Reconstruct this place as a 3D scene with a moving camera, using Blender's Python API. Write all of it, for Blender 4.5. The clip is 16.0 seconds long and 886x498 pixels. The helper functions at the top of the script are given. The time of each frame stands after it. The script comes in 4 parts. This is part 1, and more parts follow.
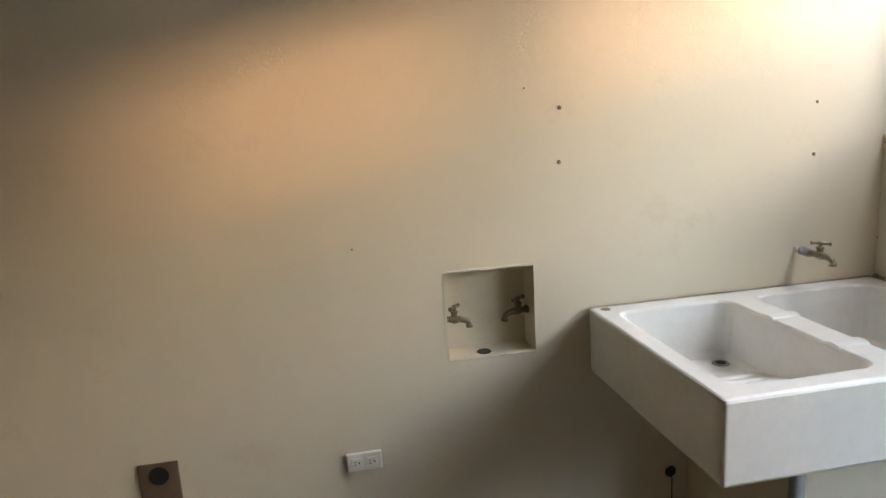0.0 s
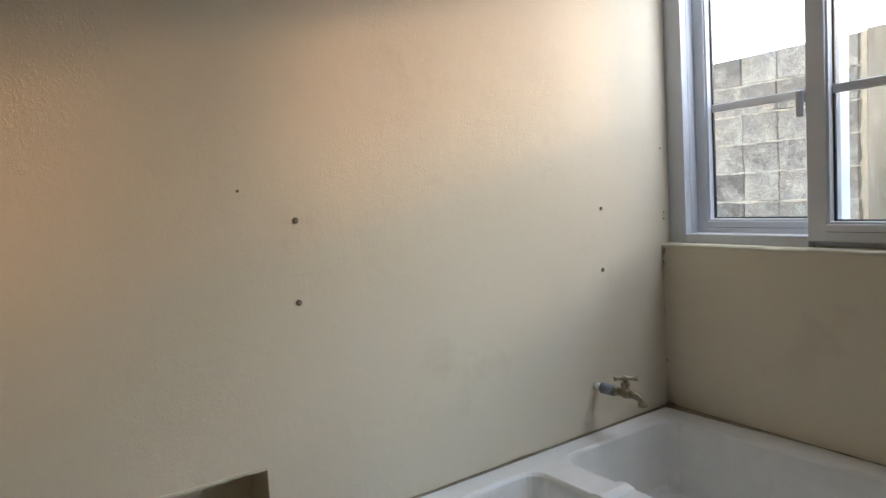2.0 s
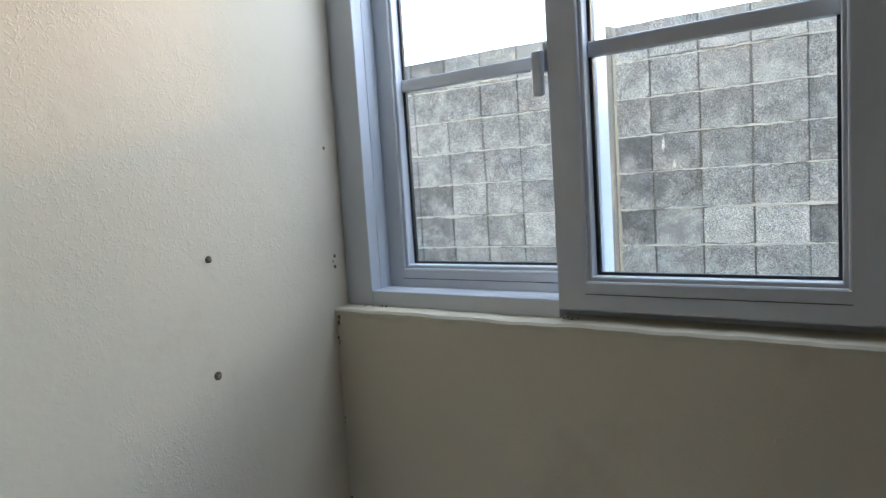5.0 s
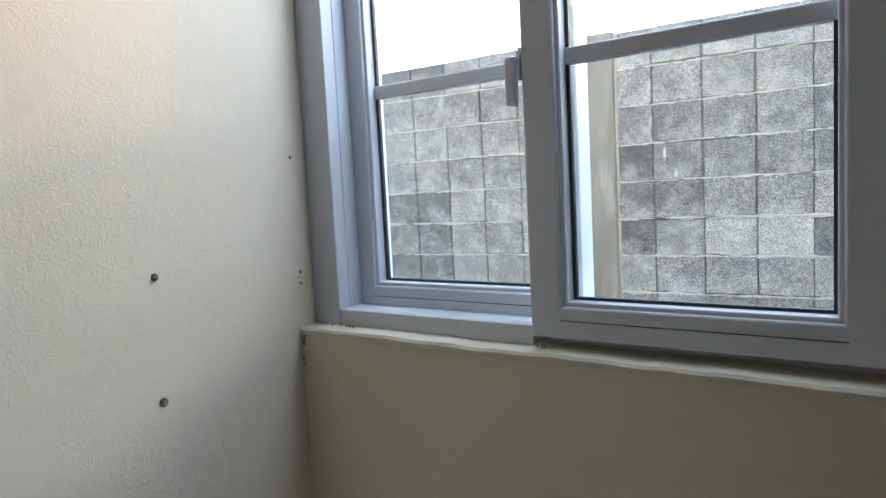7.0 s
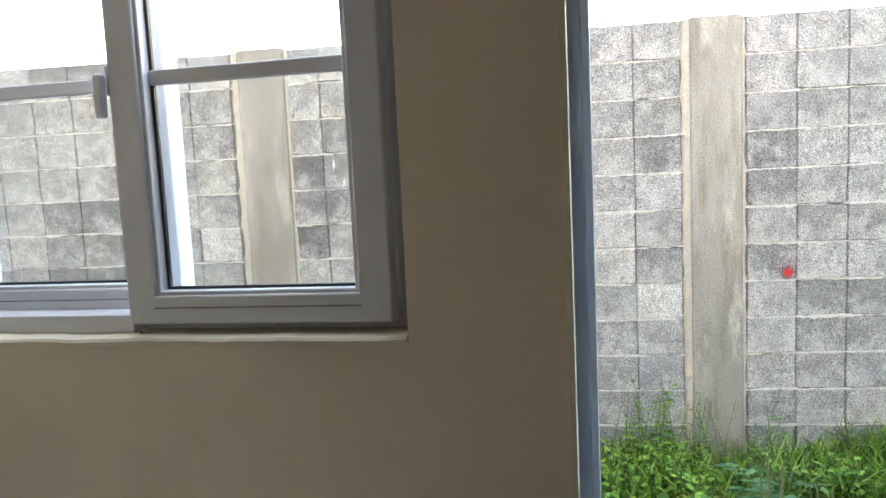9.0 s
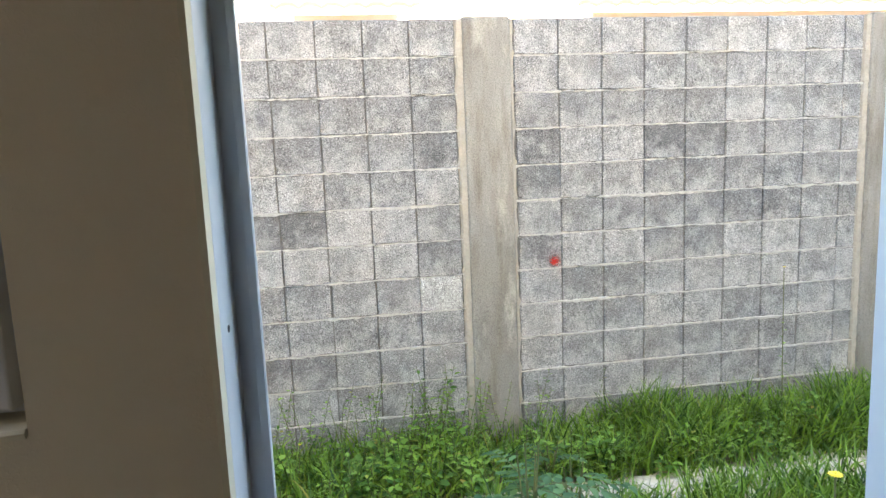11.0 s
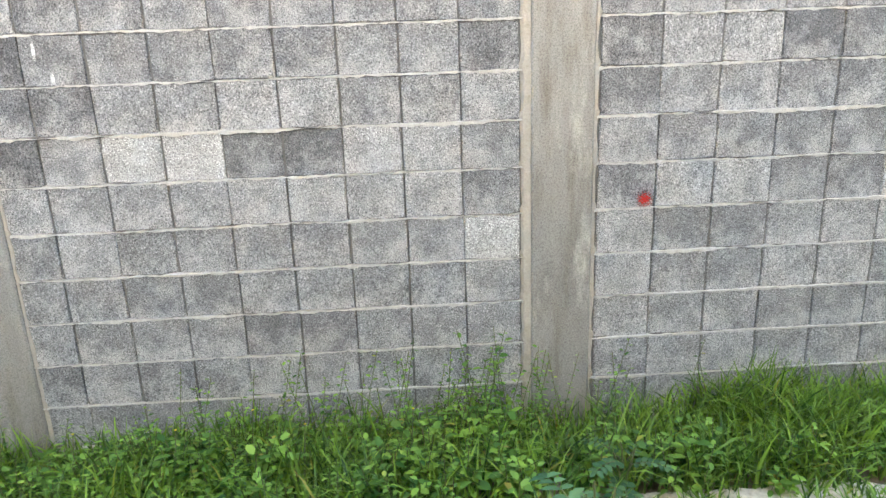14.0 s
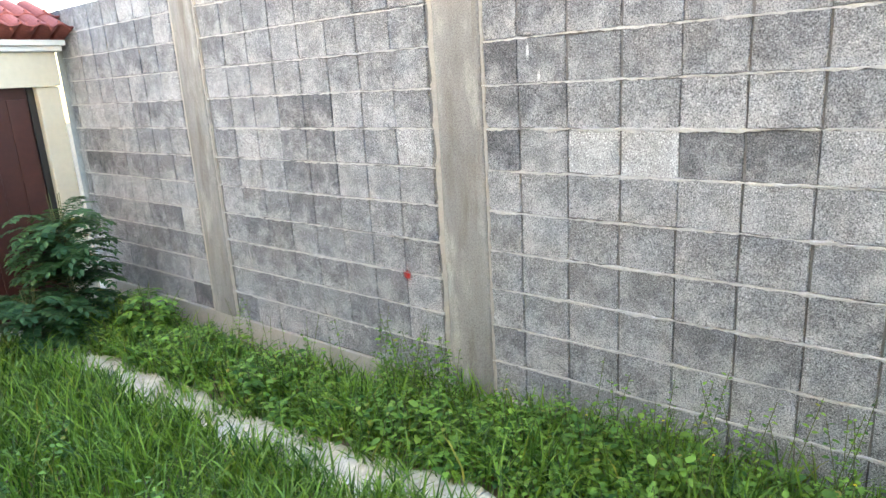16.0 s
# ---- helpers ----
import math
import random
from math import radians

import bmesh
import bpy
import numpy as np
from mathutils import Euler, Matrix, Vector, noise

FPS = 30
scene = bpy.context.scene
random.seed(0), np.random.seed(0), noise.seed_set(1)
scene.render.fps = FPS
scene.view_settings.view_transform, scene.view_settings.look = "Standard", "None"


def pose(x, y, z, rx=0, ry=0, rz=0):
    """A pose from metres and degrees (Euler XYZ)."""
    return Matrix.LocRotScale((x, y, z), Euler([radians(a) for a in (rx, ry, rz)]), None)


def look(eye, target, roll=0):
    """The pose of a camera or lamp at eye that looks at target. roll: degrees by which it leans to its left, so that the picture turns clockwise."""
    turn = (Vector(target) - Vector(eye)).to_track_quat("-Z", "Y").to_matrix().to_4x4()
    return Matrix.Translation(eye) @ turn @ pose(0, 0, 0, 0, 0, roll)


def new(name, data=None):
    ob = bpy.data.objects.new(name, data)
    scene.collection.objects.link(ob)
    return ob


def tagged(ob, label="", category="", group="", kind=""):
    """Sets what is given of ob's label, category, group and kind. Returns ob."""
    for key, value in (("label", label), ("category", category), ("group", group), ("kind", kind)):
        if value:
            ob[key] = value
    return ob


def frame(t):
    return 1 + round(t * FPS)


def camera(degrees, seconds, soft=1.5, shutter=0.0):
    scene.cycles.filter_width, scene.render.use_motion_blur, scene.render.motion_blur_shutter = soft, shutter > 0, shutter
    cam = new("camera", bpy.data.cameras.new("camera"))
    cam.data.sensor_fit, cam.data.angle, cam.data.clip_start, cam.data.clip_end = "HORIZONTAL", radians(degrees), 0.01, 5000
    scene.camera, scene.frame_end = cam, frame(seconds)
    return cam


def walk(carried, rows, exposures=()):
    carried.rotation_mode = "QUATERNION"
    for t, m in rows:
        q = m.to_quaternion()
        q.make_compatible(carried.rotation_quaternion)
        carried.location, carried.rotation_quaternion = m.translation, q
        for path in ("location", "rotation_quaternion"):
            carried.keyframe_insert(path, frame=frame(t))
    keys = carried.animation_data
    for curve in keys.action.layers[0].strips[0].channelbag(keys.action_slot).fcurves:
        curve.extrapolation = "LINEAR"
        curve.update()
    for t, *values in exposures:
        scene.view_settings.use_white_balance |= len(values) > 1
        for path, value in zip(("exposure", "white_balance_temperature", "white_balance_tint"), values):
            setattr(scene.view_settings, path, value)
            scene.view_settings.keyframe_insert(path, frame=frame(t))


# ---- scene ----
cam = camera(68.1, 16.0)
PATH = [
    (0, (0.137, 0.358, 1.557), (0.476, 2.289, 1.159), -3.4),
    (0.5, (0.155, 0.54, 1.574), (0.548, 2.46, 1.173), -3.4),
    (1, (0.138, 0.768, 1.596), (0.985, 2.528, 1.163), -3.7),
    (1.5, (0.203, 0.914, 1.59), (1.203, 2.61, 1.238), -3.6),
    (2, (0.354, 1.047, 1.589), (1.488, 2.686, 1.43), -3.5),
    (2.5, (0.478, 1.155, 1.59), (1.721, 2.713, 1.423), -3.5),
    (3, (0.602, 1.303, 1.597), (2.061, 2.66, 1.422), -3.7),
    (3.5, (0.692, 1.352, 1.598), (2.264, 2.575, 1.417), -3.7),
    (4, (0.825, 1.387, 1.614), (2.467, 2.514, 1.427), -3.7),
    (4.5, (0.982, 1.451, 1.61), (2.653, 2.534, 1.423), -3.5),
    (5, (1.109, 1.497, 1.61), (2.806, 2.538, 1.425), -3.7),
    (7.5, (1.198, 1.481, 1.624), (2.889, 2.535, 1.454), -2.8),
    (8, (1.112, 1.464, 1.614), (2.883, 2.378, 1.443), -2.6),
    (8.5, (1.076, 1.394, 1.61), (2.981, 1.978, 1.437), -2.6),
    (9, (1.085, 1.268, 1.608), (3.062, 1.503, 1.419), -2.7),
    (9.5, (1.06, 1.161, 1.612), (3.049, 1.104, 1.408), -2.2),
    (9.7, (1.057, 1.134, 1.61), (3.041, 0.986, 1.404), -2.1),
    (11.8, (1.322, 1.028, 1.741), (3.235, 0.604, 1.339), -1.8),
    (12, (1.375, 1.016, 1.736), (3.264, 0.596, 1.23), -1.8),
    (12.5, (1.531, 0.979, 1.719), (3.397, 0.544, 1.145), -1.7),
    (13, (1.714, 0.903, 1.687), (3.566, 0.398, 1.126), -1.6),
    (13.5, (1.867, 0.846, 1.648), (3.791, 0.754, 1.108), -2.2),
    (14, (2.022, 0.842, 1.644), (3.948, 0.76, 1.112), -2.1),
    (14.5, (2.113, 0.77, 1.635), (4.04, 0.897, 1.118), -2.1),
    (15, (2.159, 0.735, 1.645), (4.063, 1.066, 1.13), -2.4),
    (15.5, (2.181, 0.709, 1.618), (3.939, 1.528, 1.13), -2.8),
    (16, (2.18, 0.697, 1.676), (3.671, 1.93, 1.17), -3.4),
]
EXPOSURES = [(0.0, 4.5, 6650, 19), (1.0, 4.25, 6450, 18), (2.0, 3.78, 6100, 18), (3.0, 3.58, 5800, 17), (4.0, 3.5, 5600, 16), (5.0, 3.5, 5500, 14), (7.5, 3.65, 5600, 15), (8.0, 3.82, 5700, 16), (8.5, 4.1, 5900, 17), (9.0, 3.92, 6050, 17), (11.8, 3.7, 6250, 18), (12.5, 3.72, 6350, 18), (13.5, 3.7, 6150, 18), (14.5, 3.66, 6050, 18), (16.0, 3.62, 5950, 18)]
walk(cam, [(t, look(eye, target, roll)) for t, eye, target, roll in PATH], EXPOSURES)

# ---- light ----
world = bpy.data.worlds.new("sky")
scene.world = world
world.use_nodes = True
wn = world.node_tree
sky = wn.nodes.new("ShaderNodeTexSky")
sky.sky_type = "NISHITA"
sky.sun_disc = False
SUN_UP, SUN_TURN = 12.2, 108.0
sky.sun_elevation, sky.sun_rotation = radians(SUN_UP), radians(SUN_TURN)
sky.air_density, sky.dust_density, sky.ozone_density = 1.3, 0.7, 1.0
wn.nodes["Background"].inputs["Strength"].default_value = 0.15
wn.links.new(sky.outputs["Color"], wn.nodes["Background"].inputs["Color"])
sun_data = bpy.data.lights.new("sun", "SUN")
sun_data.energy, sun_data.angle, sun_data.color = 0.23, radians(5.6), (1.0, 0.62, 0.34)
sun = new("sun", sun_data)
SUN_AT = Vector((math.sin(radians(SUN_TURN)) * math.cos(radians(SUN_UP)), math.cos(radians(SUN_TURN)) * math.cos(radians(SUN_UP)), math.sin(radians(SUN_UP))))
sun.matrix_world = look(SUN_AT * 30, (0, 0, 0))
# added area lamp in the window head, standing in for high sky light
head_data = bpy.data.lights.new("window_sky_fill", "AREA")
head_data.shape, head_data.size, head_data.size_y = "RECTANGLE", 0.74, 0.28
head_data.energy, head_data.color = 0.62, (0.84, 0.93, 1.0)
head = new("window_sky_fill", head_data)
head.matrix_world = look((2.125, 1.83, 2.135), (1.3, 2.26, 1.40))


# ---- materials ----
class Mat:
    """A small builder for node materials."""

    def __init__(self, name, rough=0.8, metal=0.0, coords="Object", spec=0.5):
        self.m = bpy.data.materials.new(name)
        self.m.use_nodes = True
        self.t = self.m.node_tree
        self.b = self.t.nodes["Principled BSDF"]
        self.b.inputs["Roughness"].default_value = rough
        self.b.inputs["Metallic"].default_value = metal
        self.b.inputs["Specular IOR Level"].default_value = spec
        tc = self.t.nodes.new("ShaderNodeTexCoord")
        self.co = tc.outputs[coords]

    def node(self, kind, **kw):
        n = self.t.nodes.new(kind)
        for k, v in kw.items():
            n.inputs[k.replace("_", " ")].default_value = v
        return n

    def link(self, a, b):
        self.t.links.new(a, b)

    def shift(self, amount=30.0):
        oi = self.t.nodes.new("ShaderNodeObjectInfo")
        v = self.node("ShaderNodeVectorMath")
        v.operation = "MULTIPLY_ADD"
        v.inputs[1].default_value = (amount, amount * 0.7, amount * 1.3)
        c = self.t.nodes.new("ShaderNodeCombineXYZ")
        for k in range(3):
            self.link(oi.outputs["Random"], c.inputs[k])
        self.link(c.outputs[0], v.inputs[0])
        self.link(self.co, v.inputs[2])
        self.co = v.outputs[0]
        return oi.outputs["Random"]

    def stretch(self, sx, sy, sz):
        v = self.node("ShaderNodeVectorMath")
        v.operation = "MULTIPLY"
        v.inputs[1].default_value = (sx, sy, sz)
        self.link(self.co, v.inputs[0])
        return v.outputs[0]

    def noise(self, scale, detail=4.0, rough=0.6, co=None, distort=0.0):
        n = self.node("ShaderNodeTexNoise", Scale=scale, Detail=detail, Roughness=rough, Distortion=distort)
        self.link(co or self.co, n.inputs["Vector"])
        return n.outputs["Fac"]

    def voronoi(self, scale, co=None):
        n = self.node("ShaderNodeTexVoronoi", Scale=scale)
        self.link(co or self.co, n.inputs["Vector"])
        return n.outputs["Distance"]

    def ramp(self, fac, *stops):
        r = self.t.nodes.new("ShaderNodeValToRGB")
        e = r.color_ramp.elements
        while len(e) < len(stops):
            e.new(0.5)
        for el, (p, c) in zip(e, stops):
            el.position = p
            el.color = (*c, 1) if not isinstance(c, (int, float)) else (c, c, c, 1)
        self.link(fac, r.inputs["Fac"])
        return r.outputs["Color"]

    def mix(self, a, b, fac, mode="MIX"):
        n = self.t.nodes.new("ShaderNodeMix")
        n.data_type, n.blend_type = "RGBA", mode
        for sock, v in ((n.inputs[6], a), (n.inputs[7], b), (n.inputs[0], fac)):
            if isinstance(v, (int, float)):
                sock.default_value = v
            elif isinstance(v, tuple):
                sock.default_value = (*v, 1)
            else:
                self.link(v, sock)
        return n.outputs[2]

    def maths(self, op, a, b=0.0):
        n = self.t.nodes.new("ShaderNodeMath")
        n.operation = op
        for sock, v in zip(n.inputs, (a, b)):
            if isinstance(v, (int, float)):
                sock.default_value = v
            else:
                self.link(v, sock)
        return n.outputs[0]

    def colour(self, c):
        if isinstance(c, tuple):
            self.b.inputs["Base Color"].default_value = (*c, 1)
        else:
            self.link(c, self.b.inputs["Base Color"])
        return self

    def rough(self, c):
        self.link(c, self.b.inputs["Roughness"])
        return self

    def bump(self, h, strength=0.3, distance=0.01):
        n = self.node("ShaderNodeBump", Strength=strength, Distance=distance)
        self.link(h, n.inputs["Height"])
        last = self.b.inputs["Normal"]
        if last.links:
            self.link(last.links[0].from_socket, n.inputs["Normal"])
        self.link(n.outputs["Normal"], last)
        return self


def speckled(name, a, b, scale, rough=0.7, bump=0.2, metal=0.0, fine=6.0, spec=0.5, distance=0.004):
    """Two tones mixed by a large and a fine noise, with a fine relief."""
    m = Mat(name, rough, metal, spec=spec)
    n1, n2 = m.noise(scale), m.noise(scale * fine, 6)
    c = m.mix(a, b, m.ramp(m.maths("MULTIPLY", m.maths("ADD", n1, n2), 0.5), (0.3, 0.0), (0.7, 1.0)))
    m.colour(c).bump(n2, bump, distance)
    return m.m


def plaster_material():
    m = Mat("cream_plaster", 0.95, spec=0.12)
    big, mid = m.noise(1.3, 3), m.noise(9, 4)
    c = m.mix((0.70, 0.612, 0.468), (0.76, 0.685, 0.545), big)
    dirt = m.ramp(m.noise(3.1, 6, 0.7), (0.58, 0.0), (0.8, 0.5))
    c = m.mix(c, (0.54, 0.44, 0.31), dirt)
    dots = m.ramp(m.voronoi(26), (0.0, 1.0), (0.022, 0.0))
    c = m.mix(c, (0.4, 0.32, 0.22), m.maths("MULTIPLY", dots, m.ramp(mid, (0.56, 0.0), (0.6, 0.7))))
    m.colour(c)
    knock = m.ramp(m.noise(170, 2, 0.5, distort=1.0), (0.52, 0.0), (0.64, 1.0))
    patch = m.ramp(m.noise(4.0, 2), (0.42, 0.08), (0.68, 1.0))
    m.bump(m.maths("MULTIPLY", knock, patch), 0.2, 0.004)
    m.bump(m.noise(14, 3), 0.25, 0.006)
    return m.m


def block_material():
    m = Mat("concrete_block", 0.95, spec=0.2)
    raw = m.co
    m.shift()
    tone = m.ramp(m.t.nodes.new("ShaderNodeObjectInfo").outputs["Color"], (0.0, (0.165, 0.168, 0.175)), (0.25, (0.265, 0.268, 0.275)), (0.6, (0.37, 0.373, 0.378)), (0.85, (0.46, 0.46, 0.46)), (1.0, (0.58, 0.58, 0.575)))
    grain = m.noise(178, 4, 0.71)
    crumb = m.node("ShaderNodeTexVoronoi", Scale=200.0)
    m.link(m.co, crumb.inputs["Vector"])
    stone = m.t.nodes.new("ShaderNodeSeparateColor")
    m.link(crumb.outputs["Color"], stone.inputs[0])
    pores = m.ramp(grain, (0.36, 0.26), (0.46, 0.84), (0.54, 1.08), (0.66, 1.65))
    c = m.mix(tone, pores, 1.0, "MULTIPLY")
    c = m.mix(c, m.ramp(stone.outputs[0], (0.0, 0.58), (0.25, 0.9), (0.8, 1.08), (1.0, 1.55)), 1.0, "MULTIPLY")
    cloud = m.ramp(m.noise(8, 6, 0.72), (0.3, 0.72), (0.7, 1.26))
    c = m.mix(c, cloud, 1.0, "MULTIPLY")
    sep = m.t.nodes.new("ShaderNodeSeparateXYZ")
    m.link(raw, sep.inputs[0])
    low = m.maths("ADD", m.maths("MULTIPLY", sep.outputs[2], -1.1), m.noise(8, 8, 0.78))
    lime = m.ramp(low, (0.47, 0.0), (0.72, 0.8))
    c = m.mix(c, (0.68, 0.675, 0.665), m.maths("MULTIPLY", lime, m.ramp(grain, (0.40, 0.12), (0.56, 1.0))))
    m.colour(c).bump(grain, 1.0, 0.009).bump(m.noise(30, 4), 0.3, 0.006)
    return m.m


def post_material():
    m = Mat("post_concrete", 0.9, spec=0.25)
    c = m.mix((0.225, 0.218, 0.206), (0.365, 0.353, 0.332), m.ramp(m.noise(3, 5, 0.6, co=m.stretch(1, 1, 0.35)), (0.3, 0.0), (0.7, 1.0)))
    c = m.mix(c, (0.19, 0.17, 0.14), m.ramp(m.noise(7, 6, 0.7, co=m.stretch(1, 1.3, 0.2)), (0.50, 0.0), (0.68, 0.8)))
    c = m.mix(c, (0.55, 0.53, 0.48), m.ramp(m.noise(4, 6, 0.7, co=m.stretch(1, 1.6, 0.5)), (0.54, 0.0), (0.68, 0.6)))
    c = m.mix(c, m.ramp(m.noise(140, 5, 0.7), (0.34, 0.62), (0.5, 1.0), (0.68, 1.25)), 1.0, "MULTIPLY")
    m.colour(c).bump(m.noise(110, 4), 0.5, 0.004).bump(m.noise(9, 3, co=m.stretch(1, 1, 4)), 0.25, 0.01)
    return m.m


def leaf_material(name, dark, light, rough=0.5, yellow=0.04):
    m = Mat(name, rough, spec=0.35)
    g = m.t.nodes.new("ShaderNodeNewGeometry")
    r = g.outputs["Random Per Island"]
    c = m.ramp(r, (0.0, dark), (0.55, tuple((a + b) / 2 for a, b in zip(dark, light))), (1.0 - yellow, light), (1.0, (0.30, 0.27, 0.07)))
    c = m.mix(c, (1.25, 1.15, 0.9), m.noise(2.2, 3), "MULTIPLY")
    m.colour(c)
    tr = m.t.nodes.new("ShaderNodeBsdfTranslucent")
    m.link(m.mix(c, (1.2, 1.3, 0.5), 1.0, "MULTIPLY"), tr.inputs["Color"])
    mx = m.t.nodes.new("ShaderNodeMixShader")
    mx.inputs[0].default_value = 0.3
    out = m.t.nodes["Material Output"]
    m.link(m.b.outputs[0], mx.inputs[1])
    m.link(tr.outputs[0], mx.inputs[2])
    m.link(mx.outputs[0], out.inputs["Surface"])
    return m.m


def glass_material():
    m = bpy.data.materials.new("window_glass")
    m.use_nodes = True
    t = m.node_tree
    t.nodes.clear()
    out, mx = t.nodes.new("ShaderNodeOutputMaterial"), t.nodes.new("ShaderNodeMixShader")
    tr, gl, fr = t.nodes.new("ShaderNodeBsdfTransparent"), t.nodes.new("ShaderNodeBsdfGlossy"), t.nodes.new("ShaderNodeFresnel")
    tr.inputs["Color"].default_value = (0.94, 0.95, 0.94, 1)
    gl.inputs["Roughness"].default_value = 0.02
    fr.inputs["IOR"].default_value = 1.4
    t.links.new(fr.outputs[0], mx.inputs[0])
    t.links.new(tr.outputs[0], mx.inputs[1])
    t.links.new(gl.outputs[0], mx.inputs[2])
    t.links.new(mx.outputs[0], out.inputs["Surface"])
    return m


def paint_material(name, colour, core):
    """A sprayed dab: solid in the middle, thinning in grains to its rim."""
    m = Mat(name, 0.6)
    m.colour(colour)
    ln = m.node("ShaderNodeVectorMath")
    ln.operation = "LENGTH"
    m.link(m.co, ln.inputs[0])
    d = m.maths("DIVIDE", ln.outputs["Value"], core)
    a = m.maths("ADD", m.maths("SUBTRACT", 1.05, d), m.maths("MULTIPLY", m.maths("SUBTRACT", m.noise(150, 4), 0.5), 3.2))
    m.link(m.ramp(a, (0.05, 0.0), (0.75, 0.95)), m.b.inputs["Alpha"])
    return m.m


M_PLASTER = plaster_material()
M_OUTSIDE = speckled("outside_plaster", (0.62, 0.60, 0.54), (0.70, 0.68, 0.62), 3, 0.9)
M_CEILING = speckled("low_bounce_ceiling", (0.36, 0.34, 0.31), (0.44, 0.42, 0.39), 2, 0.9)
M_FLOOR = speckled("low_bounce_floor", (0.15, 0.105, 0.07), (0.20, 0.14, 0.095), 5, 0.35)
M_UPVC = speckled("white_upvc", (0.60, 0.62, 0.66), (0.65, 0.67, 0.70), 6, 0.35, 0.02)
M_GASKET = speckled("black_rubber", (0.012, 0.012, 0.014), (0.03, 0.03, 0.03), 40, 0.6)
M_GLASS = glass_material()
M_BLOCK = block_material()
M_MORTAR = speckled("lime_mortar", (0.40, 0.39, 0.37), (0.76, 0.75, 0.72), 26, 0.95, 0.6)
M_JOINT = speckled("joint_mortar", (0.12, 0.118, 0.113), (0.25, 0.245, 0.235), 20, 0.95, 0.6)
M_SMEAR = speckled("post_mortar", (0.36, 0.33, 0.285), (0.55, 0.515, 0.455), 18, 0.95, 0.9, distance=0.01)
M_POST = post_material()
M_PLINTH = speckled("plinth_concrete", (0.36, 0.34, 0.30), (0.52, 0.49, 0.44), 6, 0.95, 0.5)
M_SINK = speckled("white_terrazzo", (0.75, 0.73, 0.685), (0.84, 0.82, 0.78), 5, 0.32, 0.05)
M_GRIME = speckled("sink_grime", (0.16, 0.11, 0.065), (0.36, 0.28, 0.18), 40, 0.9, 0.5)
M_BRONZE = speckled("aged_brass", (0.12, 0.09, 0.055), (0.27, 0.215, 0.14), 50, 0.42, 0.2, 0.75)
M_CHROME = speckled("dull_chrome", (0.28, 0.28, 0.275), (0.46, 0.46, 0.45), 40, 0.33, 0.1, 0.85)
M_DULL = speckled("weathered_metal", (0.20, 0.165, 0.10), (0.40, 0.345, 0.23), 50, 0.4, 0.2, 0.7)
M_PVC = speckled("grey_pvc", (0.22, 0.235, 0.25), (0.30, 0.31, 0.33), 30, 0.5)
M_WHITE = speckled("white_plastic", (0.72, 0.68, 0.60), (0.78, 0.74, 0.67), 20, 0.4, 0.05)
M_BROWN = speckled("brown_plate", (0.13, 0.085, 0.055), (0.18, 0.12, 0.08), 20, 0.5, 0.1)
# black plastic, also used flat for the shade inside holes and gaps
M_BLACK = speckled("black_plastic_and_shade", (0.012, 0.011, 0.010), (0.02, 0.018, 0.016), 30, 0.5)
M_RUST = speckled("rusty_steel", (0.08, 0.055, 0.035), (0.2, 0.15, 0.10), 200, 0.8, 0.3)
M_SOIL = speckled("soil", (0.10, 0.075, 0.045), (0.22, 0.17, 0.105), 4, 1.0, 0.8, distance=0.03)
M_PATH = speckled("pale_stone", (0.27, 0.215, 0.14), (0.82, 0.77, 0.64), 7, 0.9, 0.6)
M_GRASS = leaf_material("grass", (0.02, 0.065, 0.008), (0.24, 0.41, 0.07), 0.36, 0.03)
M_WEED = leaf_material("weed_leaf", (0.035, 0.11, 0.02), (0.25, 0.44, 0.085), 0.45, 0.03)
M_FERN = leaf_material("blue_green_leaf", (0.035, 0.10, 0.045), (0.13, 0.25, 0.115), 0.55, 0.0)
M_DARK_FERN = leaf_material("dark_green_leaf", (0.025, 0.075, 0.03), (0.085, 0.18, 0.075), 0.5, 0.0)
M_STEM = speckled("plant_stem", (0.08, 0.12, 0.035), (0.16, 0.16, 0.06), 30, 0.7)
M_PETAL = speckled("yellow_petal", (0.75, 0.55, 0.01), (0.85, 0.68, 0.02), 60, 0.6)
M_TILE = speckled("clay_tile", (0.17, 0.04, 0.03), (0.33, 0.095, 0.07), 9, 0.8, 0.4)
M_CREAM = speckled("cream_paint", (0.60, 0.55, 0.41), (0.70, 0.64, 0.49), 4, 0.8, 0.2)
M_GATE = speckled("brown_metal", (0.055, 0.02, 0.016), (0.085, 0.03, 0.022), 4, 0.38, 0.1, 0.1)
M_ROOF = speckled("yellow_roof_tile", (0.62, 0.42, 0.22), (0.72, 0.52, 0.30), 3, 0.8, 0.3)
M_LIME = speckled("whitewash", (0.78, 0.76, 0.70), (0.82, 0.80, 0.75), 2, 0.9)
M_RED = paint_material("red_spray", (0.50, 0.02, 0.010), 0.040)
M_DRIP = paint_material("white_drip", (0.75, 0.75, 0.74), 0.05)


# ---- mesh helpers ----
WORLD_PARTS = set()


def link_mesh(name, bm, material, smooth=False):
    me = bpy.data.meshes.new(name)
    bm.normal_update()
    bm.to_mesh(me)
    bm.free()
    me.materials.append(material)
    if smooth:
        me.polygons.foreach_set("use_smooth", [True] * len(me.polygons))
    return me


